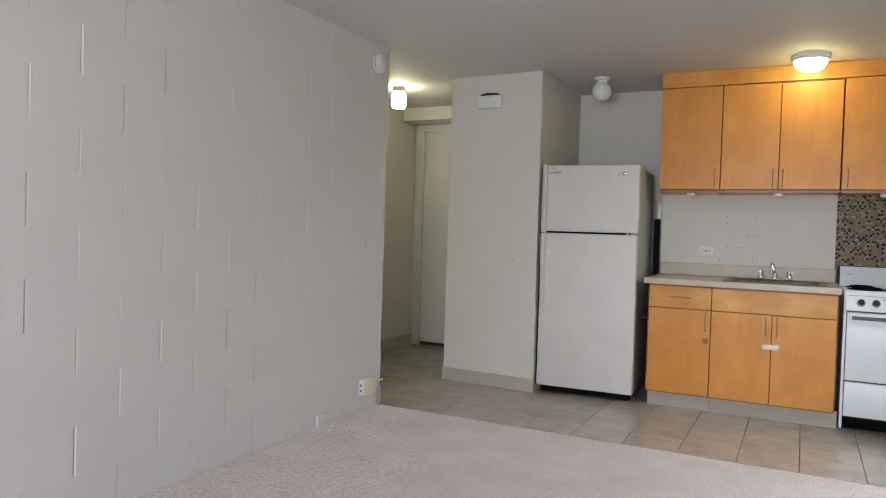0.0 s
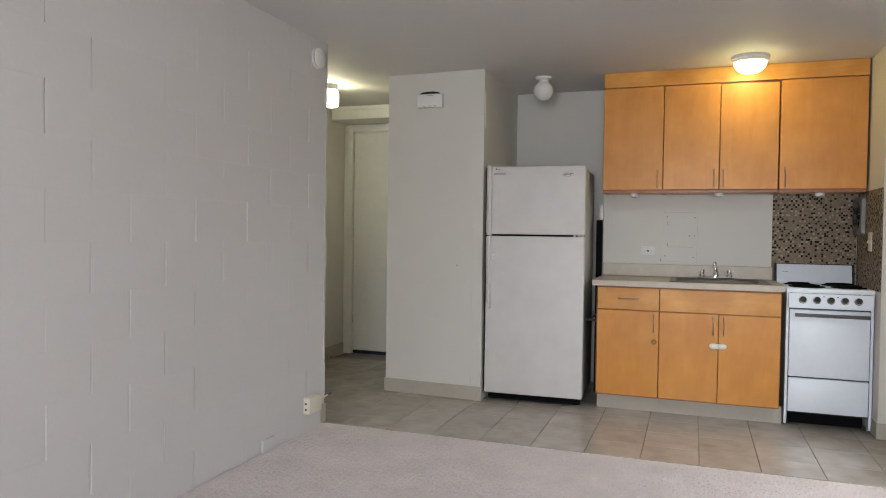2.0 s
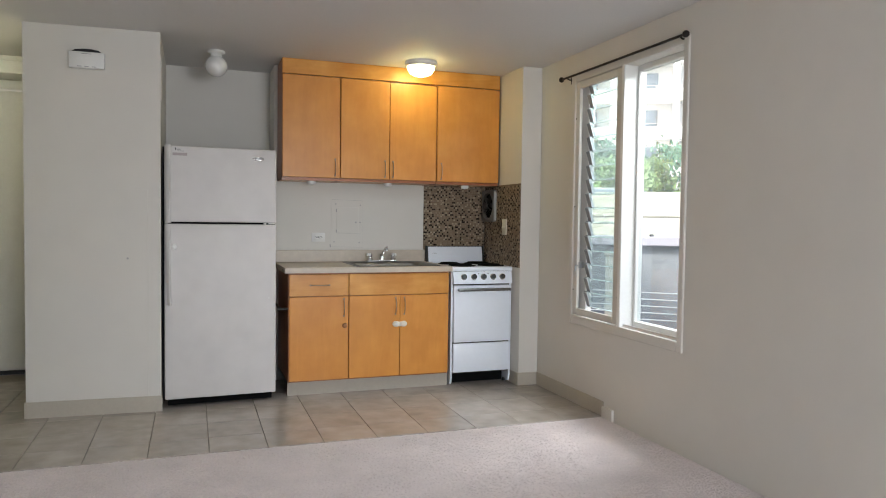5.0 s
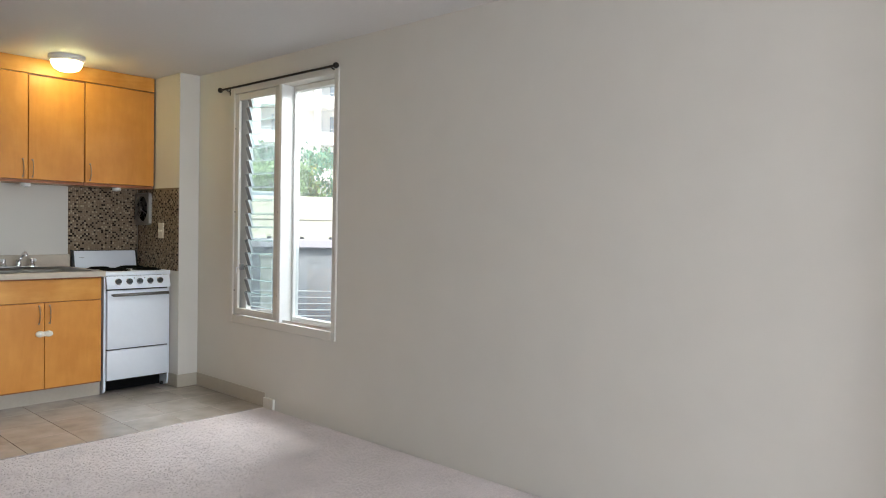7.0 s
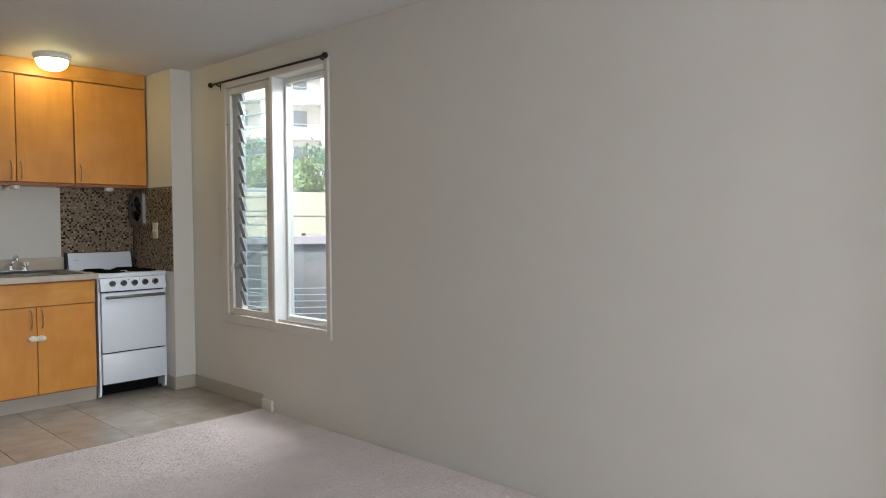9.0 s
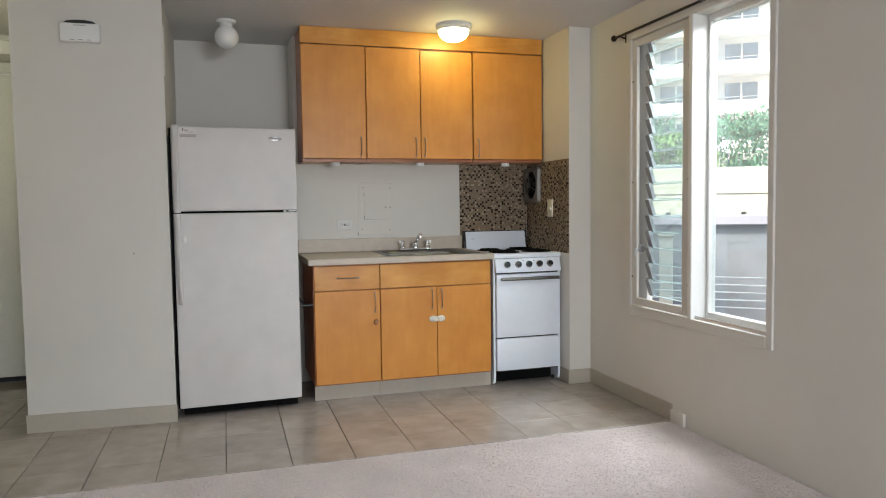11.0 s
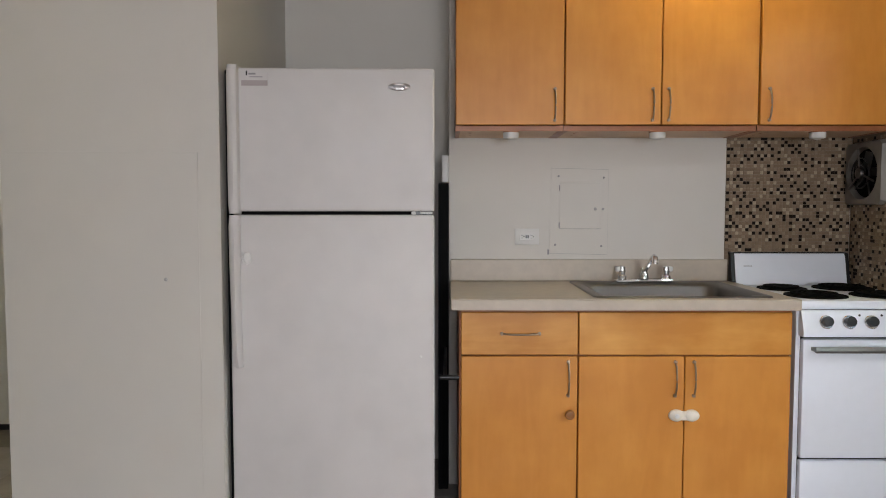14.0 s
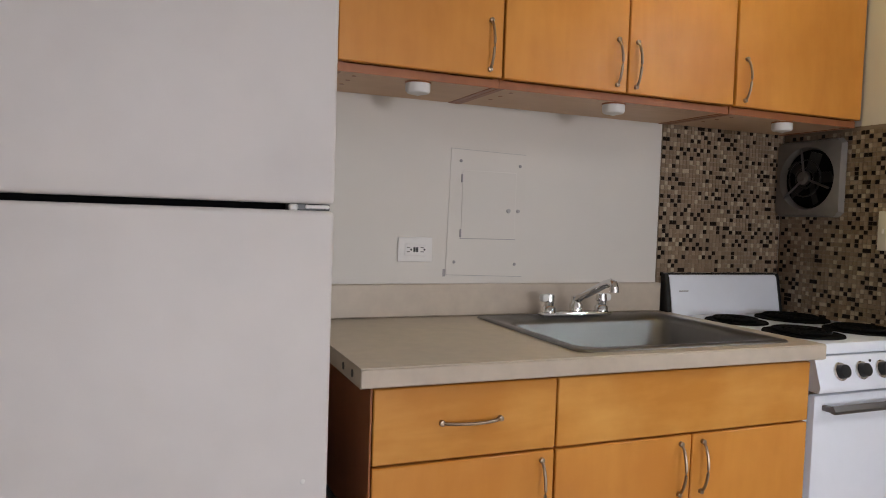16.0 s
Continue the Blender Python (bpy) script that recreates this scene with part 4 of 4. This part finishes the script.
def upper_cabinet(x0, x1, doors, handles, label):
    ob = thing("wall_cabinet", (x0 + x1) / 2, 0.45, 1.525, label, "cabinet", "kitchen wall cabinets")
    for a in (x0, x1 - 0.018):
        part("side_panel", B(a, a + 0.018, 0.32, 0.604, 1.525, 2.288, 0.001), EDGE, ob, "reddish brown side panel")
    part("back_panel", B(x0 + 0.018, x1 - 0.018, 0.59, 0.604, 1.56, 2.268), EDGE, ob)
    part("top_panel", B(x0 + 0.018, x1 - 0.018, 0.32, 0.604, 2.27, 2.288), EDGE, ob)
    under = part("bottom_panel", B(x0 + 0.018, x1 - 0.018, 0.32, 0.604, 1.527, 1.545), RAW, ob, "pinkish unfinished bottom panel, lightened for bounced light")
    part("front_edge", B(x0, x1, 0.3185, 0.32, 1.525, 1.545), EDGE, ob)
    for y in (0.37, 0.43, 0.49):
        part("plug", lathe(((0, 0.0008), (0.006, 0.0008), (0.006, 0), (0, 0)), facing(x0 + 0.06, y, 1.527, (0, 0, -1)), 10), EDGE, under, "dark screw plug")
    w = (x1 - x0) / doors
    for k in range(doors):
        a = x0 + w * k
        d = part("door", B(a + 0.002, a + w - 0.002, 0.297, 0.317, 1.547, 2.283 - (0.008 if handles[k][1] else 0), 0.0025), MAPLE, ob, "honey maple slab door")
        bow_handle(a + handles[k][0], 1.565, 1.685, 0.297, d)
    return ob


upper_cabinet(-0.016, 0.406, 1, ((0.385, 0),), "honey maple wall cabinet with a single door")
upper_cabinet(0.4075, 1.158, 2, ((0.34, 0), (0.027, 1)), "honey maple double-door wall cabinet")
upper_cabinet(1.163, 1.688, 1, ((0.036, 0),), "honey maple wall cabinet above the stove")
fas = thing("cabinet_fascia", 0.84, 0.31, 2.29, "honey maple fascia board between cabinets and ceiling", "fascia")
part("board", B(-0.016, 1.688, 0.299, 0.318, 2.289, CZ - 0.002, 0.002), MAPLE_H, fas)
part("end_board", B(-0.016, 0.002, 0.3185, 0.604, 2.291, CZ - 0.002), EDGE, fas)


def puck(x, y):
    ob = thing("puck_light", x, y, 1.527, "small round white under-cabinet light, unlit", "light", "under-cabinet lights")
    part("base", lathe(((0, 0), (0.033, 0), (0.033, -0.004), (0, -0.004)), pose(x, y, 1.527), 20), EDGE, ob, "brown backing ring")
    part("lens", lathe(((0.031, -0.004), (0.031, -0.022), (0.027, -0.027), (0.012, -0.03), (0, -0.034)), pose(x, y, 1.527), 20), PLASTIC, ob)
    return ob


first = puck(0.205, 0.362)
for x in (0.787, 1.422):
    copy_thing(first, pose(x, 0.362, 1.527))

# ---- wall fittings in the kitchen ----


def plate(x, z, w, h, parent, mat_=PLASTIC, y=0.605):
    return part("cover_plate", B(x - w / 2, x + w / 2, y - 0.006, y, z - h / 2, z + h / 2, 0.003, 2), mat_, parent)


o = thing("wall_outlet", 0.299, 0.60, 1.1, "white sideways outlet with black test buttons", "outlet")
plate(0.299, 1.1, 0.105, 0.07, o)
face = part("receptacle", B(0.266, 0.332, 0.596, 0.6, 1.083, 1.117, 0.002), PLASTIC, o)
part("button", B(0.292, 0.298, 0.5945, 0.5965, 1.093, 1.107), BLACK, face)
part("button", B(0.300, 0.306, 0.5945, 0.5965, 1.093, 1.107), BLACK, face)
for x in (0.272, 0.314):
    for z in (1.094, 1.106):
        part("slot", B(x, x + 0.009, 0.595, 0.5965, z - 0.001, z + 0.001), BLACK, face)
for x in (0.285, 0.3255):
    part("ground_hole", lathe(((0, 0.001), (0.003, 0.001), (0.003, 0), (0, 0)), facing(x, 0.5955, 1.1, (0, -1, 0)), 8), BLACK, face)

pan = thing("breaker_panel", 0.515, 0.60, 1.21, "painted-over electrical panel cover with corner screws", "panel")
cov = part("cover", prism([(0.396, 1.028), (0.648, 1.022), (0.65, 1.39), (0.403, 1.396)], "y", 0.602, 0.605), WALL, pan)
part("hinged_door", B(0.44, 0.618, 0.5998, 0.602, 1.135, 1.335, 0.0012), WALL, pan)
part("shadow_gap", B(0.438, 0.62, 0.6012, 0.6021, 1.1335, 1.1352), GREY_PL, pan)
for x, z in ((0.434, 1.362), (0.63, 1.356), (0.622, 1.059), (0.422, 1.065)):
    part("screw", lathe(((0, 0.003), (0.0045, 0.002), (0.005, 0), (0, 0)), facing(x, 0.602, z, (0, -1, 0)), 10), GREY_PL, pan)
for z in (1.311, 1.15):
    part("hinge", B(0.436, 0.441, 0.5978, 0.602, z - 0.012, z + 0.012, 0.001), GREY_PL, pan)
part("latch", lathe(((0, 0.004), (0.006, 0.004), (0.007, 0), (0, 0)), facing(0.594, 0.5998, 1.22, (0, -1, 0)), 12), FRIDGE_SIDE, pan)
part("latch", lathe(((0, 0.004), (0.005, 0.004), (0.006, 0), (0, 0)), facing(0.628, 0.602, 1.22, (0, -1, 0)), 12), FRIDGE_SIDE, pan)
# fine grey lines trace three edges of the cover
for a, b in (((0.403, 1.3965), (0.65, 1.3905)), ((0.65, 1.39), (0.648, 1.022)), ((0.648, 1.0215), (0.396, 1.0275))):
    part("cover_line", tube(((a[0], 0.6046, a[1]), (b[0], 0.6046, b[1])), 0.0012, 6), FRIDGE_SIDE, pan, "fine grey line along the cover's edge")
part("paint_chip", B(0.388, 0.396, 0.6035, 0.6055, 1.022, 1.044), GREY_PL, pan)


def mosaic(name, axis, a0, a1, z0, z1, plane, label):
    """Grout bed with small square tiles laid in a grid, two tiles long here and there."""
    ob = thing(name, *((a0, plane, z0) if axis == "y" else (plane, a0, z0)), label, "backsplash")
    if axis == "y":
        bed = B(a0, a1, plane - 0.004, plane, z0, z1)
    else:
        bed = B(plane - 0.004, plane, a0, a1, z0, z1)
    part("grout", bed, mat(name + "_grout", (0.22, 0.165, 0.112), 0.85, 0, 0.1, 80, 5, 0.1), ob, "tan grout")
    r = random.Random(len(name))
    pitch, w = 0.0145, 0.0136
    verts, faces, tones, laid, single = [], [], [], {}, []
    nu, nv = int((a1 - a0) / pitch), int((z1 - z0) / pitch)
    used = set()
    for j in range(nv):
        for i in range(nu):
            if (i, j) in used:
                continue
            long = r.random() < 0.02 and i + 1 < nu
            if long:
                used.add((i + 1, j))
            u0, v0 = a0 + i * pitch + 0.001, z0 + j * pitch + 0.001
            u1, v1 = u0 + w + (pitch if long else 0), v0 + w
            h = 0.0062 + r.uniform(-0.0006, 0.0006)
            near = {laid.get((i - 1, j)), laid.get((i, j - 1))}
            u = r.random()
            tone = 0 if u < 0.25 else 4 if u < 0.40 else r.choice((1, 1, 2, 2, 3))
            if tone in (0, 4) and tone in near and r.random() < 0.8:
                tone = r.choice((1, 2, 3))
            laid[(i, j)] = laid[(i + long, j)] = tone
            if axis == "y" and i < 20 and 9 <= j < 24:
                single.append((u0, v0, u1 - u0, tone))
                continue
            b = len(verts)
            for e, d in ((0, 0.003), (0.0012, h)):
                for u, v in ((u0 + e, v0 + e), (u1 - e, v0 + e), (u1 - e, v1 - e), (u0 + e, v1 - e)):
                    verts.append((u - a0, -d, v - z0) if axis == "y" else (-d, u - a0, v - z0))
            tones += [tone] * 5
            faces += [(b + 4, b + 5, b + 6, b + 7)] + [(b + k, b + (k + 1) % 4, b + 4 + (k + 1) % 4, b + 4 + k) for k in range(4)]
    me = bpy.data.meshes.new("mosaic_tiles")
    me.from_pydata(verts, [], faces)
    for m in MOSAIC:
        me.materials.append(m)
    me.polygons.foreach_set("material_index", tones)
    t = new("mosaic_tiles", me)
    t.parent = ob
    tagged(t, "brown, beige and black glass mosaic squares", kind="stuff")
    shapes = {}
    for u0, v0, wide, tone in single:
        key = (round(wide, 4), tone)
        if key not in shapes:
            shapes[key] = finish(B(0, wide, -0.0062, -0.003, 0, w, 0.0011), "mosaic_square", MOSAIC[tone], 0)
        t = new("mosaic_square", shapes[key])
        t.location = (u0 - a0, r.uniform(-0.0006, 0.0006), v0 - z0)
        t.parent = ob
    return ob


mosaic("mosaic_backsplash", "y", 1.157, 1.6935, 0.905, 1.55, 0.605, "brown and beige mosaic backsplash behind the stove")
mosaic("mosaic_side_splash", "x", -0.092, 0.598, 0.893, 1.53, 1.70, "brown and beige mosaic splash beside the stove")

fan = thing("exhaust_fan", 1.69, 0.49, 1.37, "square white wall exhaust fan with a dark round opening", "fan")
FY, FZ, FX = 0.473, 1.368, 1.692
bm = bmesh.new()
N = 48
outer, rim, back, edge = [], [], [], []
for k in range(N):
    a = 2 * math.pi * (k + 0.5) / N
    c, q = math.cos(a), math.sin(a)
    m = 0.131 / max(abs(c), abs(q))
    edge.append(bm.verts.new((FX, FY + m * c, FZ + m * q)))
    outer.append(bm.verts.new((FX - 0.022, FY + (m - 0.006) * c, FZ + (m - 0.006) * q)))
    rim.append(bm.verts.new((FX - 0.027, FY + 0.108 * c, FZ + 0.108 * q)))
    back.append(bm.verts.new((FX - 0.001, FY + 0.1 * c, FZ + 0.1 * q)))
for p, q in ((edge, outer), (outer, rim), (rim, back)):
    for k in range(N):
        bm.faces.new((p[k], p[(k + 1) % N], q[(k + 1) % N], q[k]))
# the cover is a dark grey-brown, uneven in tone
part("cover", bm, mat("fan_cover_enamel", (0.185, 0.168, 0.146), 0.4, 0, 0.18, 30, 4, 0.05), fan, "dark grey-brown square cover")
# the dark depth behind the blades is a black disc
part("opening", lathe(((0, 0.001), (0.1, 0.001)), facing(FX - 0.0015, FY, FZ, (-1, 0, 0)), 40), VOID, fan, "black disc painted as the dark opening")
for k in range(5):
    m = facing(FX - 0.008, FY, FZ, (-1, 0, 0)) @ pose(0, 0, 0, 0, 0, 72 * k) @ pose(0.055, 0, 0, 24)
    bm = B(-0.035, 0.035, -0.022, 0.022, -0.0008, 0.0008)
    bmesh.ops.transform(bm, matrix=m, verts=bm.verts)
    part("blade", bm, BLACK, fan, "black fan blade")
for r in (0.035, 0.062):
    pts = [(FX - 0.032, FY + r * math.cos(a), FZ + r * math.sin(a)) for a in (2 * math.pi * k / 30 for k in range(30))]
    part("ring", tube(pts, 0.0028, 6, closed=True), BLACK, fan)
for a in (80, 200, 320):
    c, s = math.cos(radians(a)), math.sin(radians(a))
    part("spoke", tube(((FX - 0.034, FY + 0.02 * c, FZ + 0.02 * s), (FX - 0.034, FY + 0.103 * c, FZ + 0.103 * s)), 0.004, 6), STEEL, fan)
part("hub", lathe(((0.024, 0), (0.022, 0.012), (0.01, 0.016), (0, 0.012)), facing(FX - 0.03, FY, FZ, (-1, 0, 0)), 24), STEEL, fan, "dull metal hub")

sw = thing("light_switch", 1.69, 0.197, 1.196, "cream plastic switch plate on mosaic", "switch")
part("cover_plate", B(1.686, 1.694, 0.138, 0.218, 1.137, 1.259, 0.003, 2), CREAM, sw)
for y in (0.159, 0.197):
    part("toggle", B(1.676, 1.686, y - 0.004, y + 0.004, 1.188, 1.206, 0.002), CREAM, sw)

# ---- lamps ----
lamp = thing("dome_ceiling_lamp", 0.95, 0.065, CZ, "lit round dome ceiling lamp with white rim", "ceiling lamp")
part("rim", lathe(((0, 0), (0.116, 0), (0.118, -0.02), (0.105, -0.038), (0.098, -0.038)), pose(0.95, 0.065, CZ), 36), PLASTIC, lamp)
part("dome", lathe(((0.1, -0.034), (0.096, -0.06), (0.08, -0.085), (0.05, -0.102), (0, -0.11)), pose(0.95, 0.065, CZ), 36), LAMP_WARM, lamp, "glowing warm glass dome")

globe = thing("globe_ceiling_lamp", -0.468, 0.3, CZ, "unlit white globe ceiling lamp", "ceiling lamp")
part("fitter", lathe(((0, 0), (0.058, 0), (0.058, -0.014), (0.038, -0.022), (0.038, -0.044), (0, -0.044)), pose(-0.468, 0.3, CZ), 24), PLASTIC, globe)
part("globe", lathe([(0.074 * math.sin(a), -0.104 + 0.074 * math.cos(a)) for a in (radians(28 + k * 152 / 16) for k in range(17))], pose(-0.468, 0.3, CZ), 30), OPAL, globe, "white opal glass ball")

hall = thing("jar_ceiling_lamp", -2.16, 0.1, CZ, "lit jar-shaped ceiling lamp in the hall", "ceiling lamp")
part("fitter", lathe(((0, 0), (0.055, 0), (0.054, -0.02), (0.046, -0.046), (0, -0.046)), pose(-2.16, 0.1, CZ), 24), GREY_PL, hall)
part("jar", lathe(((0.045, -0.042), (0.055, -0.055), (0.063, -0.08), (0.062, -0.155), (0.054, -0.178), (0, -0.184)), pose(-2.16, 0.1, CZ), 28), LAMP_HALL, hall, "glowing glass jar shade")

# ---- small wall things ----
al = thing("smoke_alarm", WX + 0.02, -1.14, 2.278, "round white smoke alarm high on the block wall", "smoke alarm")
part("base", lathe(((0, 0), (0.062, 0), (0.062, 0.01), (0.058, 0.012), (0, 0.012)), facing(WX, -1.14, 2.278, (1, 0, 0)), 32), PLASTIC, al)
part("vent_ring", lathe(((0.055, 0.012), (0.055, 0.017), (0, 0.017)), facing(WX, -1.14, 2.278, (1, 0, 0)), 32), RUBBER, al, "dark vent slot")
part("cover", lathe(((0.06, 0.017), (0.06, 0.028), (0.045, 0.038), (0, 0.04)), facing(WX, -1.14, 2.278, (1, 0, 0)), 32), PLASTIC, al)

ch = thing("door_chime", -1.232, -0.07, 2.195, "white door chime box with a dark curved top", "door chime")
part("cover", B(-1.33, -1.133, -0.106, -0.055, 2.14, 2.238, 0.006, 2), PLASTIC, ch)
# a dark arc runs along the box's top edge
part("top_arc", prism([(-1.315, 2.236), (-1.148, 2.236), (-1.165, 2.25), (-1.21, 2.256), (-1.25, 2.256), (-1.295, 2.25)], "y", -0.101, -0.062), RUBBER, ch, "dark curved arc along the top")
for x in (-1.27, -1.23, -1.19):
    part("vent", B(x - 0.012, x + 0.012, -0.1075, -0.106, 2.147, 2.1505), GREY_PL, ch)
part("name_line", B(-1.262, -1.205, -0.1075, -0.106, 2.224, 2.227), GREY_PL, ch)

ol = thing("surface_outlet", WX + 0.02, -1.2, 0.155, "white surface-mounted outlet box with a cut cable", "outlet")
part("box", B(WX, WX + 0.045, -1.265, -1.115, 0.105, 0.205, 0.006, 2), CREAM, ol)
for z in (0.17, 0.135):
    part("socket", lathe(((0, 0.001), (0.007, 0.001), (0.007, 0), (0, 0)), facing(WX + 0.02, -1.266, z, (0, -1, 0)), 12), BLACK, ol)
part("cable", tube(((WX + 0.012, -1.118, 0.165), (WX + 0.012, -1.06, 0.168), (WX + 0.016, -1.03, 0.165), (WX + 0.03, -1.012, 0.175)), 0.006, 8), CREAM, ol)
part("cable_end", tube(((WX + 0.03, -1.012, 0.175), (WX + 0.046, -0.995, 0.185)), 0.004, 8), BLACK, ol, "bare dark cable end")

for name, x, y, s, z in (("cover_block", WX, -1.655, 1, -0.003), ("cover_block", EX, -1.09, -1, -0.003)):
    cb = thing(name, x, y, z, "small painted block at the foot of the wall", "cover")
    a, b = (x, x + 0.02) if s > 0 else (x - 0.02, x)
    part("cover", B(a, b, y - 0.058, y + 0.058, z, z + 0.072, 0.003), BLOCK if s > 0 else WALL, cb)

rod = thing("curtain_rod", 1.83, -1.12, 2.24, "thin dark bronze curtain rod with ball finials", "curtain rod")
part("pole", tube(((1.825, -0.472, 2.243), (1.825, -1.77, 2.243)), 0.0075, 12), BRONZE, rod)
for y, s in ((-0.455, 1), (-1.786, -1)):
    part("finial", lathe(((0.007, 0), (0.01, 0.004), (0.017, 0.012), (0.0195, 0.021), (0.0155, 0.032), (0, 0.037)), facing(1.825, y - s * 0.02, 2.243, (0, s, 0)), 18), BRONZE, rod)
for y in (-0.54, -1.745):
    part("bracket", join(tube(((1.825, y, 2.234), (1.84, y, 2.228), (EX - 0.003, y, 2.228)), 0.005, 8), B(EX - 0.003, EX, y - 0.011, y + 0.011, 2.2, 2.25, 0.001)), BRONZE, rod)

nick = thing("wall_nick", -1.01, closet_front(-1.01), 0.98, "small dark nail hole in the painted wall", "nail hole")
part("hole", lathe(((0, 0.002), (0.006, 0.001), (0.007, 0), (0, 0)), facing(-1.01, closet_front(-1.01), 0.98, (0, -1, 0)), 8), FRIDGE_SIDE, nick)
cond = thing("wall_conduit_cover", -0.812, -0.03, 2.15, "painted patch plate on the alcove side wall", "plate")
part("cover", B(-0.815, -0.808, -0.07, 0.0, 1.98, 2.26, 0.003), WALL, cond)

# ---- pieces: floor tiles and blocks ----
tile_floor = thing("floor", 0, 0, 0, "grey-beige ceramic floor tiles with dark grout", "floor", kind="structure")
P = 0.3052
cache = {}
for i in range(-9, 6):
    for j in range(-4, 5):
        x0, x1 = 0.067 + i * P + 0.0014, 0.067 + (i + 1) * P - 0.0014
        y0, y1 = -0.452 + j * P + 0.0014, -0.452 + (j + 1) * P - 0.0014
        x0, x1, y0, y1 = max(x0, -2.658), min(x1, EX - 0.002), max(y0, CARPET_Y + 0.002), min(y1, 1.32)
        if x1 - x0 < 0.02 or y1 - y0 < 0.02:
            continue
        cx, cy = (x0 + x1) / 2, (y0 + y1) / 2
        if (-1.586 < cx < -0.81 and cy > -0.04 and x0 > -1.58 and y0 > -0.04) or (cx > -0.9 and y0 > 0.92):
            continue
        if x0 < WX - 0.2 and y1 < CARPET_Y:
            continue
        key = (round(x1 - x0, 3), round(y1 - y0, 3))
        if key not in cache:
            w, h = key
            cache[key] = finish(B(-w / 2, w / 2, -h / 2, h / 2, -0.011, 0.0, 0.0018), "tile", TILE, 0)
        t = new("tile", cache[key])
        t.location = (cx, cy, random.uniform(-0.0004, 0.0004))
        t.parent = tile_floor

BL, BH = 0.4105, 0.1982
cache = {}
for k in range(-1, 12):
    z0, z1 = 0.172 + k * BH, 0.172 + (k + 1) * BH
    z0, z1 = max(z0, -0.02), min(z1, CZ)
    if z1 - z0 < 0.02:
        continue
    start = -3.277 if k % 2 == 0 else -3.487
    for i in range(-14, 8):
        y0, y1 = start + i * BL, start + (i + 1) * BL
        y0, y1 = max(y0, SY), min(y1, END_Y)
        if y1 - y0 < 0.02:
            continue
        joint = random.choice(((0.0062, 0.0052), (0.005, 0.0038), (0.0034, 0.002), (0.0014, 0.0006)))
        key = (round(y1 - y0, 3), round(z1 - z0, 3), joint)
        if key not in cache:
            w, h = key[0] / 2, key[1] / 2
            # the face lies flush with its neighbours above and below, and is chamfered at the upright joints
            outline = [(-0.02, -w), (-joint[1], -w), (0.0, -w + joint[0]), (0.0, w - joint[0]), (-joint[1], w), (-0.02, w)]
            bm = prism(outline, "z", -h, h)
            cache[key] = finish(bm, "block", BLOCK, 0)
        t = new("block", cache[key])
        t.location = (WX + random.uniform(-0.0003, 0.0003), (y0 + y1) / 2, (z0 + z1) / 2)
        t.parent = wall_west
